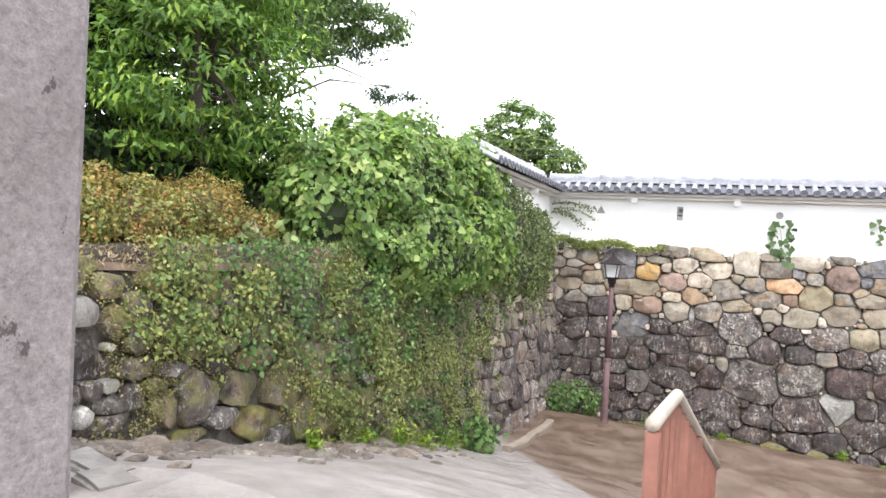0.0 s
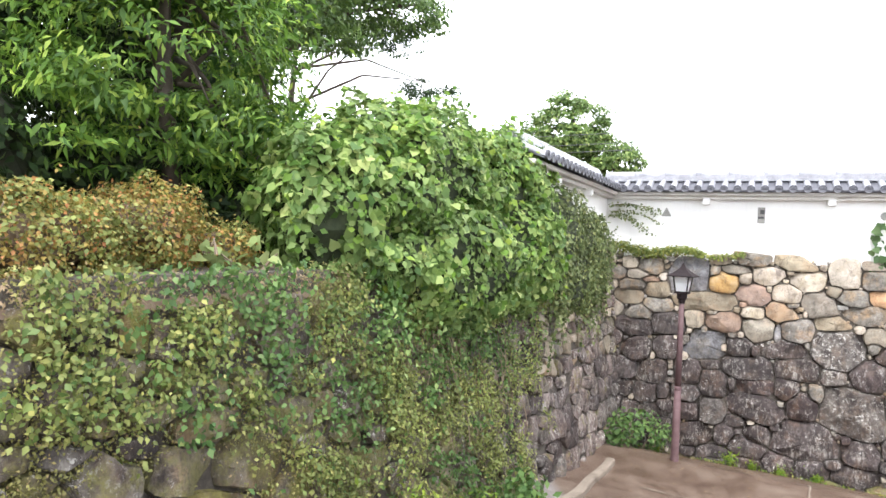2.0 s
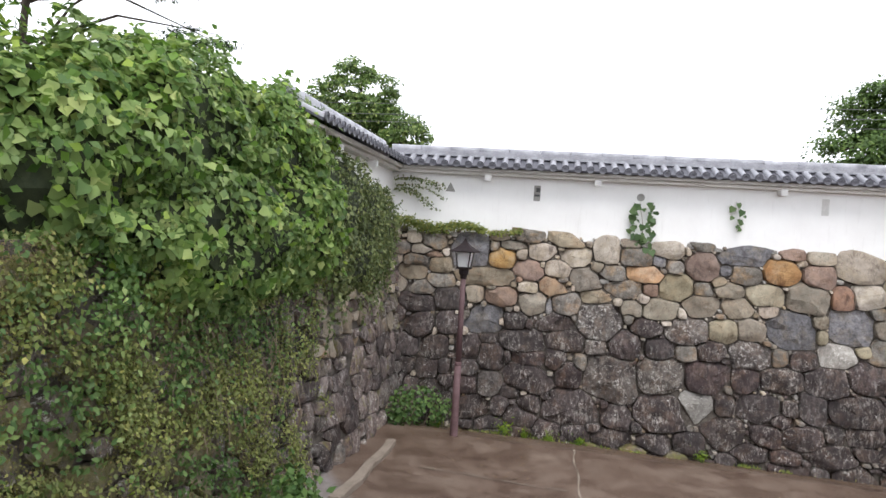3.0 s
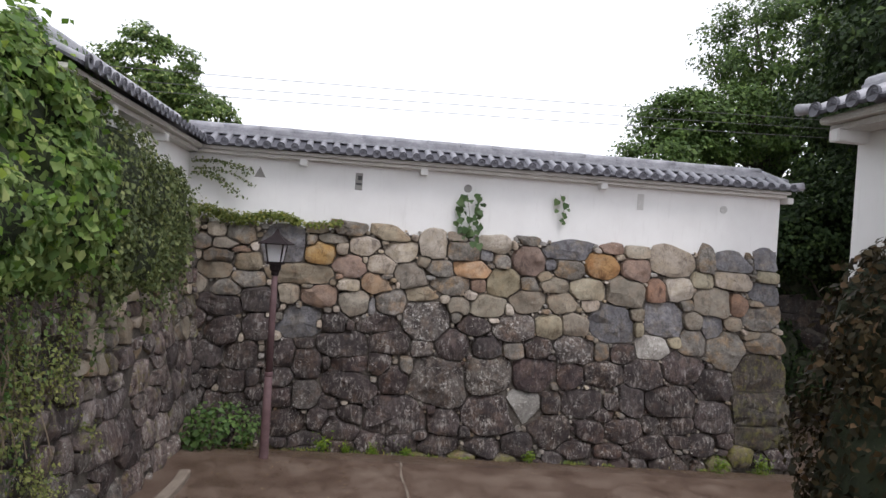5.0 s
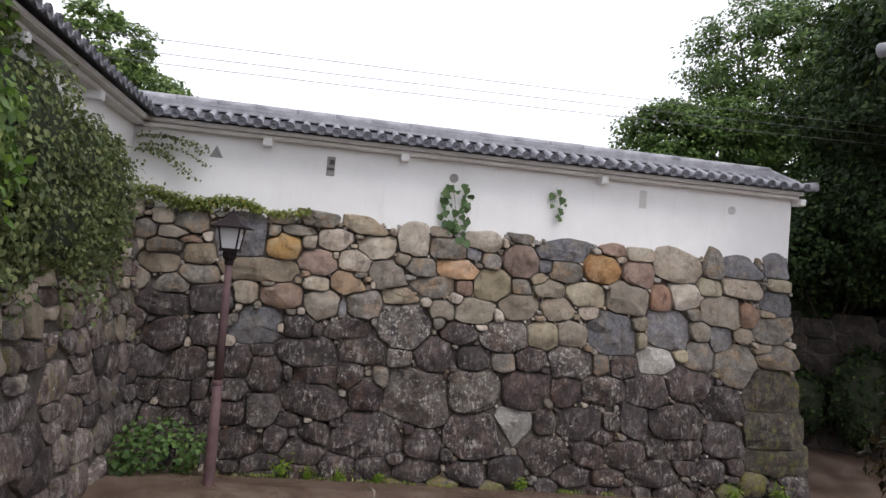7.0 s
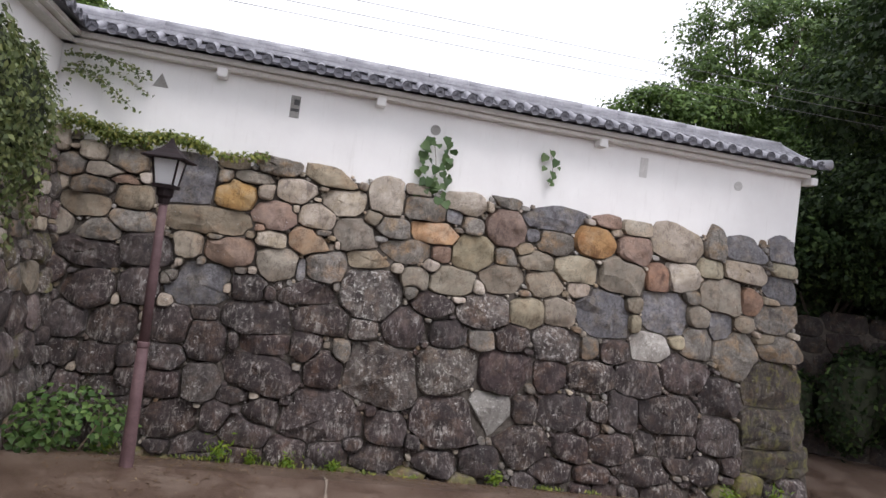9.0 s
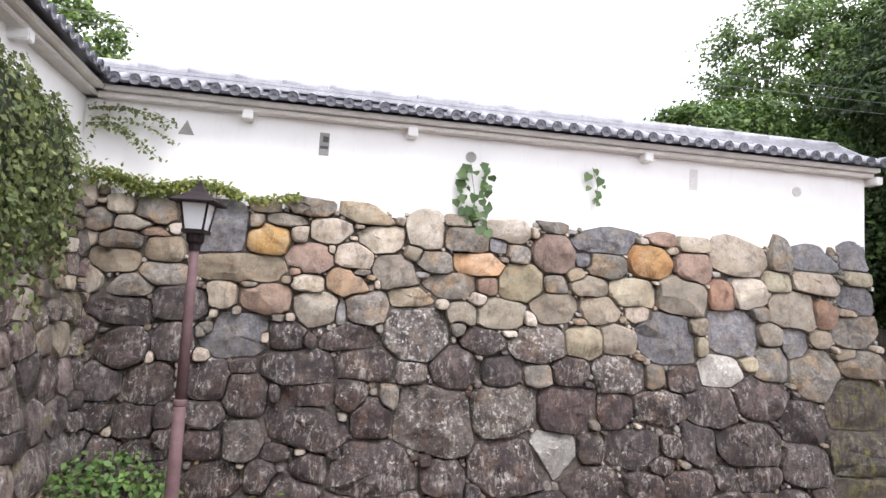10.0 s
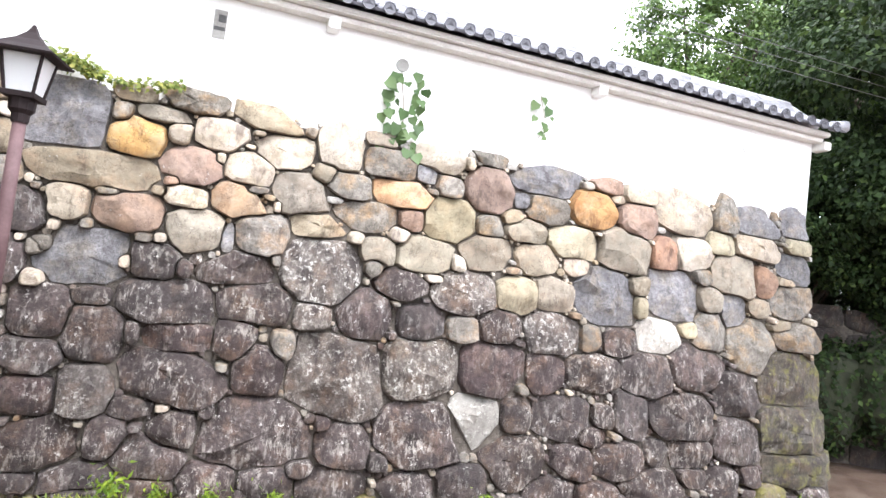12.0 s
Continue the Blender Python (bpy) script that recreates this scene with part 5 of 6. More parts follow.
def ivy_on_side_wall():
    rng = np.random.default_rng(31)
    top = tagged(empty("ivy", (0, -9, 2)), "ivy and moss creeping over the old stone wall", "ivy")
    shift = Matrix.Translation((0, 9, -2))
    # ragged edge towards the bare stones
    def edge(y, z, n):
        return min(1.0, max(0.0, (y + 12.35 + 0.5 * n + 0.5 * max(0.0, 2.6 - z)) / 0.5)) if z > 2.55 + 0.25 * n - 0.18 * (y + 12) else min(1.0, max(0.0, (y + 11.2 + 1.6 * n) / 3.0))

    p, m = wall_leaves(rng, 56000, -12.6, -4.6, lambda y, z, n: edge(y, z, n) * (0.1 + 1.6 * n + 0.25 * (y > -9.0)) - 0.6 * max(0, y + 5.8 + n) * (z < 2.7))
    leaves("small_ivy", rng, p, m, 0.043, OVATE, LEAF_MOSSY, top, droop=0.5, spread=0.6)
    p, m = wall_leaves(rng, 9000, -12.5, -9.0, lambda y, z, n: edge(y, z, n) * ((0.2 if z > 2.5 - 0.2 * (y + 11) else -0.15) + 1.7 * n), (0.03, 0.2))
    leaves("bright_ivy", rng, p, m, 0.05, OVATE, LEAF_PATCH, top, droop=0.4, spread=0.7)
    p, m = wall_leaves(rng, 24000, -12.4, -6.0, lambda y, z, n: edge(y, z, n) * ((0.1 if z > 2.4 - 0.2 * (y + 11) else -0.05) - 1.5 * n), (0.02, 0.17))
    leaves("green_ivy", rng, p, m, 0.056, OVATE, LEAF_SHRUB, top, droop=0.4, spread=0.7)
    p, m = wall_leaves(rng, 80000, -13.4, -5.4, lambda y, z, n: 0.34 + 1.5 * n - 0.2 * (y < -12.3) - 0.4 * max(0, y + 6.4), (-0.02, 0.045))
    leaves("moss", rng, p, m, 0.022, OVATE, leaf("dull_moss", (0.15, 0.15, 0.05), (0.3, 0.28, 0.1), (0.34, 0.24, 0.13), 0.3), top, droop=0.2, spread=0.9)
    # runners that hang from the kudzu
    run = []
    for k in range(60):
        y = rng.uniform(-9.4, -4.7)
        z, ln = rng.uniform(2.7, 3.2), rng.uniform(0.3, 1.1)
        for t in np.linspace(0, 1, int(ln * 20)):
            run.append((left_face(y, z - ln * t) + 0.28 - 0.15 * t + rng.normal(0, 0.05), y + 0.06 * math.sin(4 * t + k) + rng.normal(0, 0.06), z - ln * t + rng.normal(0, 0.02)))
    tagged(leaves("hanging_runner", rng, run, np.tile((1, 0, 0.4), (len(run), 1)), 0.06, OVATE, LEAF_FRESH, top, droop=0.8, spread=0.7), kind="stuff")
    # dry stems hanging over the stones
    for k in range(26):
        y = rng.uniform(-8.2, -5.6)
        z = rng.uniform(2.2, 3.1)
        ln = rng.uniform(0.4, 1.2)
        pts = [(left_face(y, z - ln * t) + 0.12 + 0.04 * math.sin(5 * t + k), y + 0.08 * math.sin(3 * t + k), z - ln * t) for t in np.linspace(0, 1, 6)]
        part("dry_stem", tube(pts, [0.006] * 6, 4), TWIG, top)
    for o in top.children:
        o.matrix_basis = shift
    return top


ivy_on_side_wall()


def ivy_under_eaves():
    rng = np.random.default_rng(33)
    top = tagged(empty("ivy", (0.2, -3, 3.5)), "dark small-leaved ivy hanging over the corner of the walls", "ivy")
    shift = Matrix.Translation((-0.2, 3, -3.5))
    eggs = [(0.15, -4.0, 3.85, 0.35, 1.5, 0.85), (0.16, -2.5, 3.75, 0.3, 1.1, 0.7), (0.14, -1.5, 3.65, 0.28, 0.8, 0.7), (0.2, -3.3, 3.15, 0.3, 1.4, 0.6)]
    core("stem_mass", eggs, CORE_SHADE, top, 0.75)
    p, m = blanket(rng, eggs, 17000, 0.05, lambda q: (q[:, 0] > -0.05) & (q[:, 2] < np.interp(q[:, 1], [-4.0, -2.8, -1.6, -0.6], [4.72, 4.5, 4.35, 4.5]) + 0.07 * np.sin(9 * q[:, 1])))
    leaves("leaf_mass", rng, p, m, 0.07, OVATE, LEAF_IVY, top, droop=0.7, spread=0.6)
    # strands that hang down over the stones
    hang = []
    for k in range(110):
        y, z, ln = rng.uniform(-4.9, -0.9), rng.uniform(3.1, 4.25), rng.uniform(0.5, 1.3)
        for t in np.linspace(0, 1, int(ln * 26)):
            hang.append((0.42 - 0.14 * t + 0.05 * math.sin(k) + rng.normal(0, 0.035), y + 0.07 * math.sin(4 * t + k) + rng.normal(0, 0.05), z - ln * t + rng.normal(0, 0.02)))
    tagged(leaves("hanging_strand", rng, hang, np.tile((1, -0.3, 0.35), (len(hang), 1)), 0.075, OVATE, LEAF_IVY, top, droop=0.9, spread=0.7), kind="stuff")
    # sprays over the white wall
    for k in range(5):
        z0 = 4.64 - 0.07 * k + rng.uniform(-0.03, 0.03)
        ln = rng.uniform(0.6, 0.85) if k > 2 else rng.uniform(0.85, 1.15)
        pts = [(0.2 + ln * t, -0.12 - 0.05 * math.sin(2 * t), z0 + 0.02 * math.sin(3 * t) - (0.12 + 0.06 * k) * t * t) for t in np.linspace(0, 1, 8)]
        part("spray_stem", tube(pts, [0.003] * 8, 4), TWIG, top)
        q = np.repeat(np.array(pts), 9, axis=0) + rng.normal(0, 1, (72, 3)) * (0.05, 0.012, 0.012)
        leaves("spray_leaves", rng, q, np.tile((0, -0.8, 0.6), (72, 1)), 0.06, OVATE, LEAF_IVY, top, droop=0.3, spread=0.4)
    # creeper along the top of the stones
    xs = np.concatenate([rng.uniform(0.15, 2.0, 1900), rng.uniform(0.4, 2.75, 900)])
    many = len(xs)
    q = np.stack([xs, -0.1 - 0.16 * rng.random(many), 3.72 - 0.03 * xs + rng.normal(0, 0.06, many) * (1 - 0.22 * xs) + 0.05 * np.sin(xs * 5)], 1)
    leaves("creeper", rng, q, np.tile((0, -0.6, 0.7), (many, 1)), 0.055, OVATE, LEAF_CREEP, top, droop=0.4, spread=0.6)
    for o in top.children:
        o.matrix_basis = shift
    return top


ivy_under_eaves()


def wall_vine(x, z0, z1, count, width, size, seed, label):
    rng = np.random.default_rng(seed)
    top = tagged(empty("vine", (x, -0.05, z0)), label, "vine", "vines on the white wall")
    pts = [(0.05 * math.sin(4 * t), -0.02, (z1 - z0) * t) for t in np.linspace(0, 1, 7)]
    part("stem", tube(pts, [0.005] * 7, 4), TWIG, top)
    q = np.stack([rng.uniform(-width, width, count), rng.uniform(-0.1, -0.02, count), (z1 - z0) * (np.arange(count) + rng.uniform(0, 0.8, count)) / count], 1)
    leaves("leaves", rng, q, np.tile((0, -1, 0.25), (count, 1)), size, HEART, LEAF_WALL, top, droop=0.8, spread=0.3)
    return top


wall_vine(5.02, 3.45, 4.36, 40, 0.25, 0.12, 41, "broad-leaved vine climbing the white wall")
wall_vine(6.8, 3.95, 4.48, 10, 0.11, 0.11, 42, "thin strand of vine leaves on the white wall")


def shrub(name, label, eggs, count, size, shape, material, group="", seed=1, stems=True, spread=0.6):
    rng = np.random.default_rng(seed)
    x, y = eggs[0][0], eggs[0][1]
    z = min(e[2] - e[5] for e in eggs)
    top = tagged(empty(name, (x, y, z)), label, "plant", group)
    shift = Matrix.Translation((-x, -y, -z))
    p, m = blanket(rng, eggs, count, 0.12)
    leaves("foliage", rng, p, m, size, shape, material, top, droop=0.25, spread=spread)
    if stems:
        for k in range(7):
            e = eggs[k % len(eggs)]
            a = rng.uniform(0, 6.28)
            tip = Vector((e[0] + 0.8 * e[3] * math.cos(a), e[1] + 0.8 * e[4] * math.sin(a), e[2] + 0.5 * e[5]))
            root = Vector((e[0] + 0.1 * math.cos(a), e[1] + 0.1 * math.sin(a), e[2] - e[5] * 0.95))
            part("stem", tube([root, root.lerp(tip, 0.5) + Vector((0, 0, 0.1 * e[5])), tip], [0.014, 0.01, 0.004], 5), TWIG, top)
    for o in top.children:
        o.matrix_basis = shift
    return top


def azaleas():
    twigs = plain("brown_twigs", (0.06, 0.042, 0.024), (0.14, 0.095, 0.055), 8, 0.95, 0.0, 1.0, 30)
    for k, (y0, y1, n) in enumerate(((-14.3, -12.2, 52000), (-12.1, -10.15, 48000))):
        rng = np.random.default_rng(500 + k)
        eggs = []
        for y in np.linspace(y0, y1, 8):
            r = rng.uniform(0.26, 0.42)
            eggs.append((-0.85 + rng.normal(0, 0.16), y, 3.52 + rng.uniform(0.0, 0.24) * (1 if -13.6 < y < -10.6 else 0.3), r * 1.15, r, r * rng.uniform(0.8, 1.05)))
        s = shrub("azalea_bush", "azalea bush with yellow-brown leaves on the wall top", eggs, n, 0.033, OVATE, LEAF_DRY, "bushes on the wall top", 50 + k, spread=0.8)
        p, m = blanket(rng, eggs, n // 3, 0.06)
        near = np.array([noise.noise(q * 1.5) for q in p]) > 0.0
        green = leaves("green_foliage", rng, p[near], m[near], 0.04, OVATE, LEAF_MOSSY, s, droop=0.25, spread=0.8)
        green.matrix_basis = Matrix.Translation(-s.location)
        core("twig_mass", [(e[0] - s.location.x, e[1] - s.location.y, e[2] - s.location.z, *e[3:]) for e in eggs], twigs, s, 0.55)


azaleas()
shrub("pale_plant", "plant with a few broad pale yellow-green leaves", [(-0.5, -10.2, 3.5, 0.14, 0.42, 0.1), (-0.5, -10.6, 3.62, 0.1, 0.2, 0.08)], 34, 0.11, HEART, leaf("pale_leaf", (0.2, 0.26, 0.1), (0.32, 0.36, 0.16), None, 0.3), seed=60)
shrub("wild_shrub", "green leafy shrub at the corner of the stone walls", [(1.0, -1.05, 0.22, 0.6, 0.35, 0.42), (0.75, -1.3, 0.15, 0.35, 0.4, 0.3), (1.35, -1.0, 0.18, 0.35, 0.3, 0.3)], 1500, 0.095, OVATE, LEAF_SHRUB, seed=61)
shrub("wild_shrub", "low green shrub at the foot of the overgrown wall", [(0.72, -6.9, 0.85, 0.28, 0.4, 0.32)], 500, 0.1, OVATE, LEAF_SHRUB, seed=62)
for k, (x, y, r) in enumerate(((0.42, -8.9, 0.2), (0.3, -9.5, 0.14), (0.5, -8.3, 0.14), (0.6, -7.7, 0.16), (0.2, -10.4, 0.12), (2.65, -0.75, 0.17), (3.05, -0.7, 0.12), (4.1, -0.7, 0.09), (6.3, -0.75, 0.13), (9.9, -0.85, 0.2), (10.7, -0.9, 0.22), (1.35, -0.75, 0.14), (3.5, -0.72, 0.1))):
    z = ground_height(x, y)
    shrub("weed", "yellow-green weed growing at the foot of the wall", [(x, y, z + r * 0.8, r, r * 0.8, r)], int(90 + 500 * r), 0.075, LANCE, LEAF_WEED, "weeds at the wall foot", 70 + k, stems=False)


def grass_line():
    """Moss and low grass where the back wall meets the yard."""
    rng = np.random.default_rng(91)
    n = 4200
    xs = rng.uniform(1.9, 11.3, n)
    keep = np.array([noise.noise((x * 1.9, 0, 5)) + 0.02 > rng.random() * 0.7 for x in xs])
    xs = xs[keep]
    ys = -0.62 - np.abs(rng.normal(0, 0.09, len(xs)))
    q = np.stack([xs, ys, [ground_height(x, y) + 0.01 for x, y in zip(xs, ys)]], 1)
    ob = leaves("grass", rng, q, np.tile((0, -1, 0.3), (len(xs), 1)), 0.06, LANCE, LEAF_CREEP, droop=-0.9, spread=0.6)
    return tagged(ob, "low yellow-green grass along the foot of the wall", "grass", kind="stuff")


grass_line()


def fallen_litter():
    rng = np.random.default_rng(93)
    n = 2600
    xs = rng.uniform(0.9, 11.5, n)
    ys = -0.65 - rng.exponential(0.55, n)
    near = rng.random(n) < 0.2
    xs[near], ys[near] = rng.uniform(1.0, 3.2, near.sum()), rng.uniform(-3.6, -1.0, near.sum())
    q = np.stack([xs, ys, [ground_height(x, y) + 0.018 * noise.noise((x * 0.8, y * 0.8, 0)) + 0.012 for x, y in zip(xs, ys)]], 1)
    old = leaf("fallen_leaf", (0.07, 0.045, 0.025), (0.2, 0.13, 0.075), (0.34, 0.27, 0.18), 0.1)
    tagged(leaves("fallen_leaves", rng, q, np.tile((0, 0, 1), (n, 1)), 0.05, LANCE, old, droop=0, spread=0.12), "fallen leaves and twigs scattered on the wet yard", "leaf litter", kind="stuff")


fallen_litter()


# ---- hedge by the gate wall ----
hedge_eggs = [(7.75, -7.6, 1.6, 1.0, 1.35, 2.05), (7.65, -7.4, 2.95, 0.75, 0.95, 0.85), (8.1, -9.3, 1.6, 0.9, 1.3, 2.0)]
hedge = shrub("hedge", "dense bronze-green clipped hedge before the gate wall", hedge_eggs, 34000, 0.085, OVATE, LEAF_HEDGE, seed=95)
core("branch_mass", [(e[0] - hedge.location.x, e[1] - hedge.location.y, e[2] - hedge.location.z, *e[3:]) for e in hedge_eggs], CORE_SHADE, hedge, 0.84)


# ---- trees ----
def tree(name, label, foot, height, trunk_r, crowns, clumps, per, clump, leaf_size, shape, material, seed, lean=(0, 0), flat=0.45, group="trees", limbs=6):
    rng = np.random.default_rng(seed)
    top = tagged(empty(name, foot), label, "tree", group)
    f = Vector(foot)
    trunk_top = Vector((lean[0], lean[1], height))
    pts = [Vector((0, 0, -0.2)).lerp(trunk_top, t) + Vector((0.12 * math.sin(4 * t + seed), 0.12 * math.cos(5 * t + seed), 0)) for t in np.linspace(0, 1, 8)]
    part("trunk", tube(pts, [trunk_r * (1.15 - 0.85 * t) for t in np.linspace(0, 1, 8)], 10), BARK, top, smooth=True)
    for c in crowns:
        cc = Vector(c[:3]) - f
        for k in range(limbs):
            t = rng.uniform(0.35, 0.95)
            start = pts[0].lerp(trunk_top, t)
            d = Vector(rng.normal(0, 1, 3)).normalized()
            end = cc + Vector((d.x * c[3], d.y * c[4], d.z * c[5])) * 0.75
            mid = start.lerp(end, 0.5) + Vector((0, 0, 0.12 * (end - start).length))
            part("limb", tube([start, mid, end], [trunk_r * 0.34, trunk_r * 0.2, trunk_r * 0.05], 6), BARK, top, smooth=True)
    P, M = [], []
    vol = np.array([c[3] * c[4] * c[5] for c in crowns]) ** 0.66
    for c, v in zip(crowns, vol / vol.sum()):
        p, m = clumped(rng, (c[0] - f.x, c[1] - f.y, c[2] - f.z), c[3:6], max(8, int(clumps * v)), per, clump, flat)
        P.append(p)
        M.append(m)
    leaves("crown", rng, np.concatenate(P), np.concatenate(M), leaf_size, shape, material, top, droop=0.4, spread=0.5)
    return top


tree("broadleaf_tree", "young tree with bright green layered leaves", (-2.0, -9.7, 3.3), 3.6, 0.1, [(-1.8, -9.8, 5.3, 1.0, 1.35, 1.15), (-1.9, -9.7, 6.7, 0.95, 1.1, 1.0), (-1.6, -9.1, 4.6, 0.7, 0.9, 0.5)], 330, 62, 0.27, 0.12, LANCE, LEAF_MAPLE, 101, flat=0.1)
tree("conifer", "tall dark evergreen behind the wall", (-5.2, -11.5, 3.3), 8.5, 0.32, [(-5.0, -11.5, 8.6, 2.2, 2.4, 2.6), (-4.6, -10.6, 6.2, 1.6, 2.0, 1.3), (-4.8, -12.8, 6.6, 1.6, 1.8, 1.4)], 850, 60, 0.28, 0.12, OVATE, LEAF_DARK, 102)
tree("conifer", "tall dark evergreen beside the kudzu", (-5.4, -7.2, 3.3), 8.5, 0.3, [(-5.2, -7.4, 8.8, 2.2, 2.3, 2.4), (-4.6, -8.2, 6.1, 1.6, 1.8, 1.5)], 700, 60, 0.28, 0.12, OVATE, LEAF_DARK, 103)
tree("evergreen_tree", "large evergreen overhanging the wall", (-6.8, -3.2, 3.3), 8.0, 0.3, [(-6.3, -3.0, 9.4, 2.3, 2.2, 1.9), (-5.4, -4.6, 8.2, 1.4, 1.5, 1.1), (-5.4, -1.8, 9.0, 1.1, 1.2, 0.7), (-4.6, -0.6, 9.0, 0.9, 0.9, 0.45)], 500, 60, 0.24, 0.11, OVATE, LEAF_BROAD, 104)
tree("pine", "thin pine bough hanging against the sky", (-9.0, -0.2, 3.0), 7.0, 0.14, [(-4.6, 0.3, 7.45, 0.85, 0.6, 0.2), (-5.6, 0.3, 8.8, 0.8, 0.8, 0.4)], 60, 60, 0.15, 0.1, LANCE, LEAF_PINE, 105, lean=(0.8, 0), limbs=2)
tree("broadleaf_tree", "green tree behind the corner of the white walls", (-2.2, 5.2, 3.0), 4.5, 0.14, [(-2.3, 5.1, 7.1, 1.25, 1.2, 1.05), (-1.0, 5.0, 6.2, 0.85, 0.9, 0.65), (-3.4, 5.2, 6.4, 1.1, 1.0, 1.0)], 400, 55, 0.17, 0.11, OVATE, LEAF_LIT, 106)
tree("broadleaf_tree", "large broadleaf tree beyond the wall end", (19.0, 12.0, -0.3), 10.0, 0.4, [(19.4, 11.5, 11.4, 3.4, 3.0, 3.2), (16.0, 10.5, 8.3, 2.2, 2.0, 1.5), (13.8, 10.0, 6.7, 1.9, 1.6, 1.0), (14.5, 10.3, 8.3, 1.7, 1.6, 1.2), (20.5, 10.5, 7.4, 3.0, 2.6, 2.6), (23.5, 11.0, 13.5, 3.4, 3.0, 3.4)], 1500, 75, 0.36, 0.15, OVATE, LEAF_BROAD, 107)
# Nearest crowns, mostly out of view, are added to shade the wall end.
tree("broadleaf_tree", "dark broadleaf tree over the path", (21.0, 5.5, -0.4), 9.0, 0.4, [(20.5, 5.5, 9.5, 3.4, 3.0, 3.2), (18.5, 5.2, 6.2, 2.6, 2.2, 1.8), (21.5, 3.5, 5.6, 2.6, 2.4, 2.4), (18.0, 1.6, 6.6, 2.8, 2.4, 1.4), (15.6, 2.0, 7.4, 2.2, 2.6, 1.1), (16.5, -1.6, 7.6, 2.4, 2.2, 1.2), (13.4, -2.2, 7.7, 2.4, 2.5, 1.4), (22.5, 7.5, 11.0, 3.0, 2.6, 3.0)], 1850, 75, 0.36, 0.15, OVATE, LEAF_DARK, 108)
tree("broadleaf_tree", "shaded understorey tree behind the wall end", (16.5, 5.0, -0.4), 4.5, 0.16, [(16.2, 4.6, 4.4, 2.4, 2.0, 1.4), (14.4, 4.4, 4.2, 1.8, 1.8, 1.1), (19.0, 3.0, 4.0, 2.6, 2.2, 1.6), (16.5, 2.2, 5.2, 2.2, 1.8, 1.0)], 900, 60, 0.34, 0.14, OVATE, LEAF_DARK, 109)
# As dark as the other cores: shade within the bushes put into colour.
DUSK = plain("core_shade_dusk", (0.014, 0.018, 0.01), (0.04, 0.046, 0.022), 6, 0.95, 0.0, 1.0, 20)


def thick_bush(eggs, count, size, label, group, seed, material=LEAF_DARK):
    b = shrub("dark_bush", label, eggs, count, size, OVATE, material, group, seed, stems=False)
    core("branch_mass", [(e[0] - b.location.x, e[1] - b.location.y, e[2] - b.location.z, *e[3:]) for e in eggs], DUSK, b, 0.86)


for k, eggs in enumerate(([(-2.9, -13.2, 3.9, 0.9, 1.2, 1.1)], [(-2.8, -11.4, 4.0, 0.8, 1.1, 1.2)], [(-2.6, -9.6, 3.9, 0.8, 1.0, 1.0)], [(-1.7, -9.0, 3.6, 0.6, 0.7, 0.7)])):
    thick_bush(eggs, 7000, 0.1, "dark leafy undergrowth behind the wall top", "undergrowth", 140 + k)
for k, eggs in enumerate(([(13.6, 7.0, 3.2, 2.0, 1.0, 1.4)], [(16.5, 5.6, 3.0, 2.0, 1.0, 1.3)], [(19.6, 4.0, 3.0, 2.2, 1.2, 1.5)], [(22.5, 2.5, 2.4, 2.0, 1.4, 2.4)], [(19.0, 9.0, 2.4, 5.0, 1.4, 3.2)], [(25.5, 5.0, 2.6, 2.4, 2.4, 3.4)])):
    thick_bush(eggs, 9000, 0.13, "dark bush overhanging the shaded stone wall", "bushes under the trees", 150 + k)
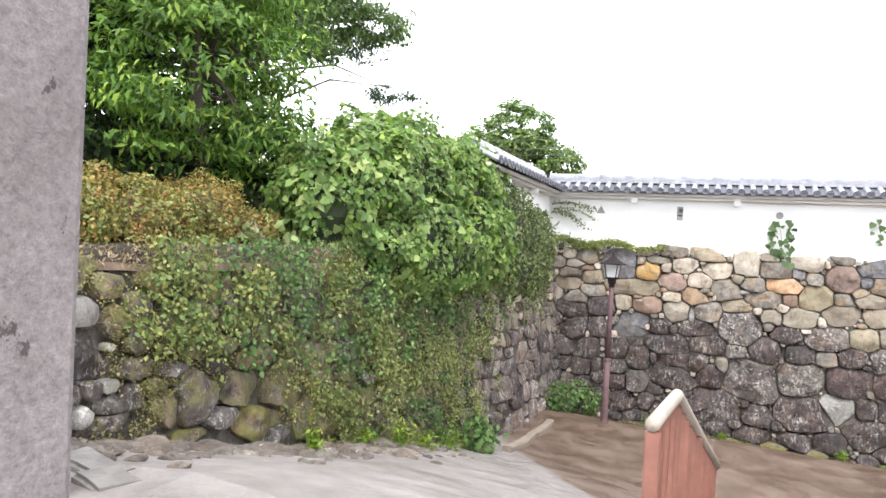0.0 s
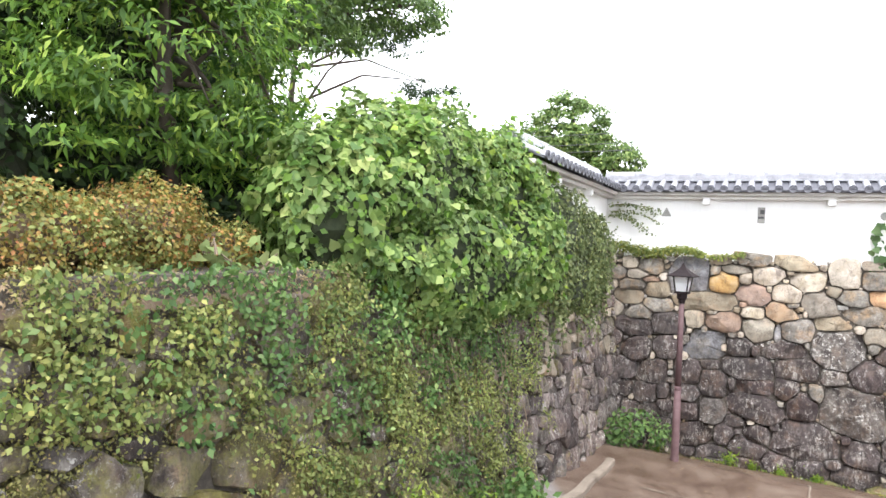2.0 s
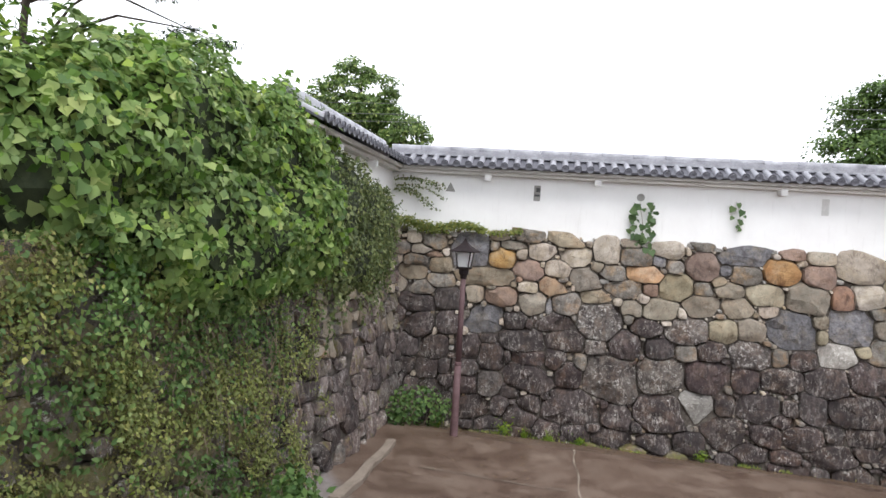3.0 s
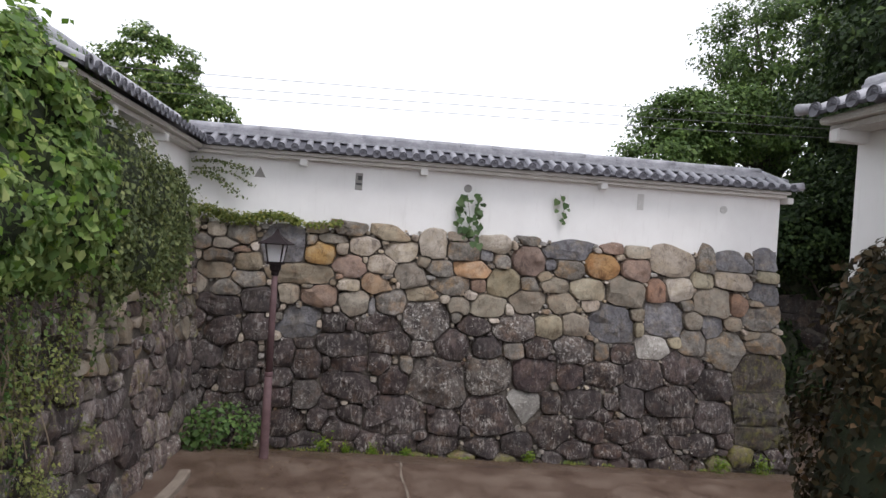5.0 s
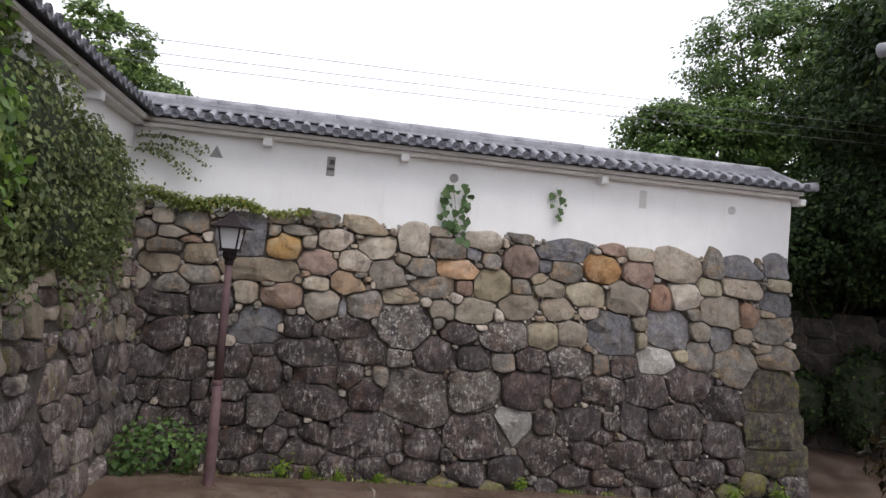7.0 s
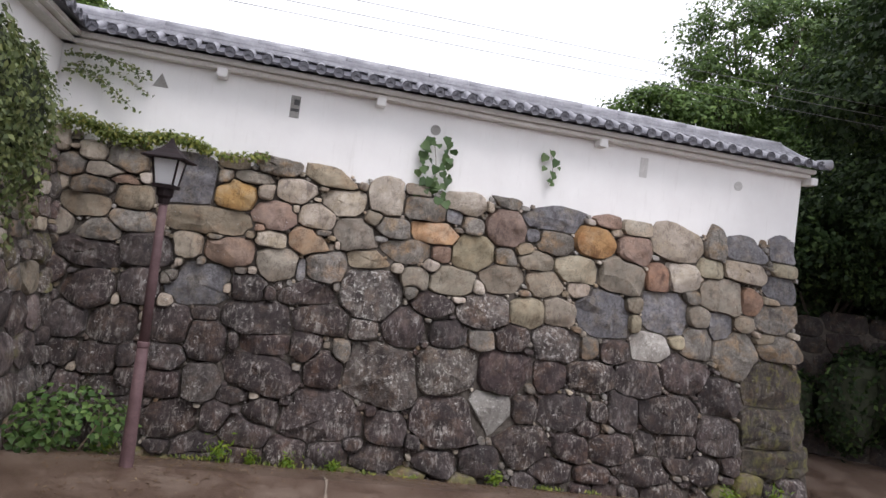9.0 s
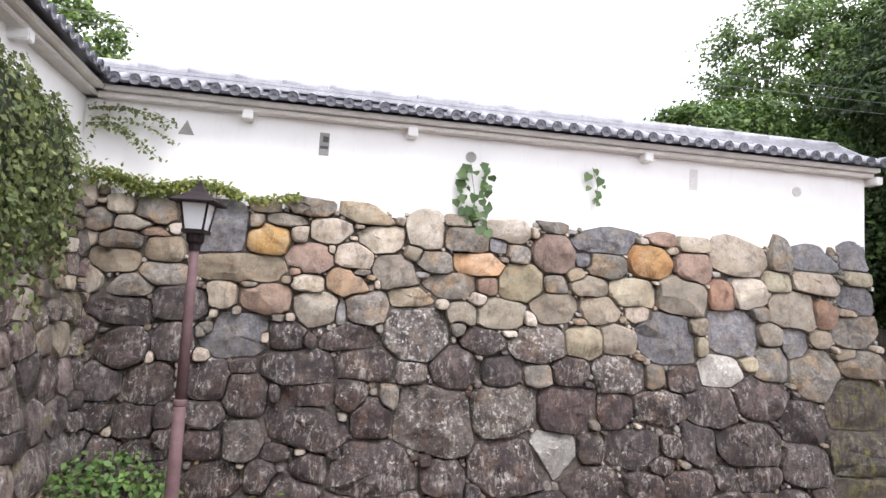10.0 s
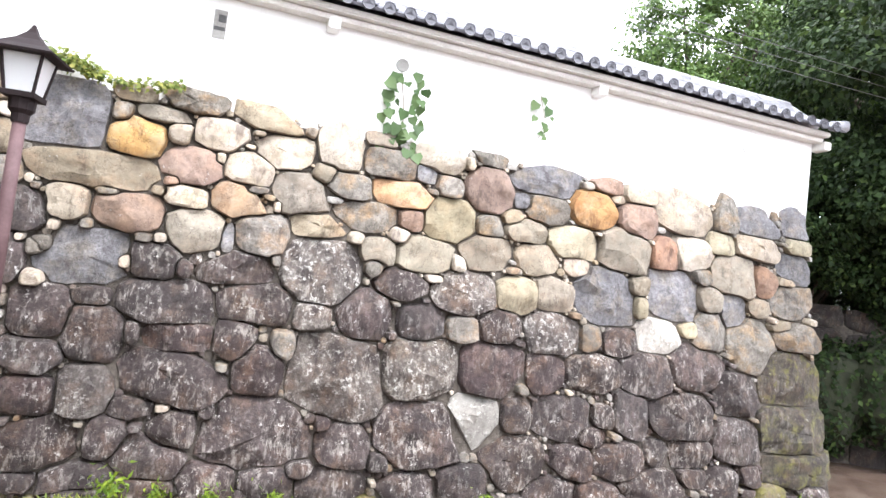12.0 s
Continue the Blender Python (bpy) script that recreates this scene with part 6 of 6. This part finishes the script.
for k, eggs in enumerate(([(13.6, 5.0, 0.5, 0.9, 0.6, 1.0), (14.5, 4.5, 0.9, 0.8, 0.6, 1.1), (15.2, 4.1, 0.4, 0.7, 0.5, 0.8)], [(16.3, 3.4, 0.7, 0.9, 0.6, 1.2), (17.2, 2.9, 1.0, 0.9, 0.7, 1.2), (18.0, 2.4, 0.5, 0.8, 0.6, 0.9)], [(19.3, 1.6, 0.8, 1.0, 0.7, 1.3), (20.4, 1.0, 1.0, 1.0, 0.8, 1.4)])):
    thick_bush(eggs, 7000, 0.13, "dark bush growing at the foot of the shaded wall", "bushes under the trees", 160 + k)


def far_surface(u, v, out):
    """The shaded wall across the path, from (12, 6.6) slanting towards the yard."""
    return (12.0 + 0.86 * u - 0.51 * out, 6.6 - 0.51 * u - 0.86 * out + 0.12 * v, v)


def build_far_stones():
    rng = np.random.default_rng(17)
    wall = tagged(empty("stone_wall_far"), "dark shaded stone wall beside the lower path", "stone wall", kind="structure")
    c = [far_surface(u, v, o) for u in (-0.5, 12.5) for v, o in ((-1.0, -0.03), (2.5, -0.03), (2.5, -0.9), (-1.0, -0.9))]
    mesh_object("wall_core", c, [(0, 1, 2, 3), (7, 6, 5, 4), (0, 4, 5, 1), (1, 5, 6, 2), (2, 6, 7, 3), (3, 7, 4, 0)], JOINT, wall)
    seeds = []
    z = -0.8
    while z < 2.4:
        h = rng.uniform(0.2, 0.3)
        u = rng.uniform(0, 0.4)
        while u < 12:
            w = rng.uniform(0.25, 0.55)
            seeds.append((u + w, z + h + rng.normal(0, 0.08), w, h * rng.uniform(0.8, 1.2)))
            u += 2 * w
        z += 2 * h
    for s, line in zip(seeds, outlines(seeds, 0.008, 14, seed=6)):
        vs, fs = stone_mesh(s[0], s[1], line, rng, far_surface, rng.uniform(0.05, 0.1))
        mesh_object("stone", vs, fs, STONE_SHADED, wall, smooth=True)


build_far_stones()


# ---- cables above the wall ----
for k, (z0, rise) in enumerate(((6.15, 0.037), (5.93, 0.04), (5.77, 0.037))):
    pts = []
    for x in np.linspace(-7.0, 24.0, 24):
        pts.append((x, 0.25 + 0.06 * x, z0 + rise * x + 0.0006 * (x - 8.0) ** 2 - 0.015))
    tagged(part("power_cable", tube(pts, [0.006] * 24, 5), WIRE), "thin power cable hung along above the tiled wall", "cable", "cables")
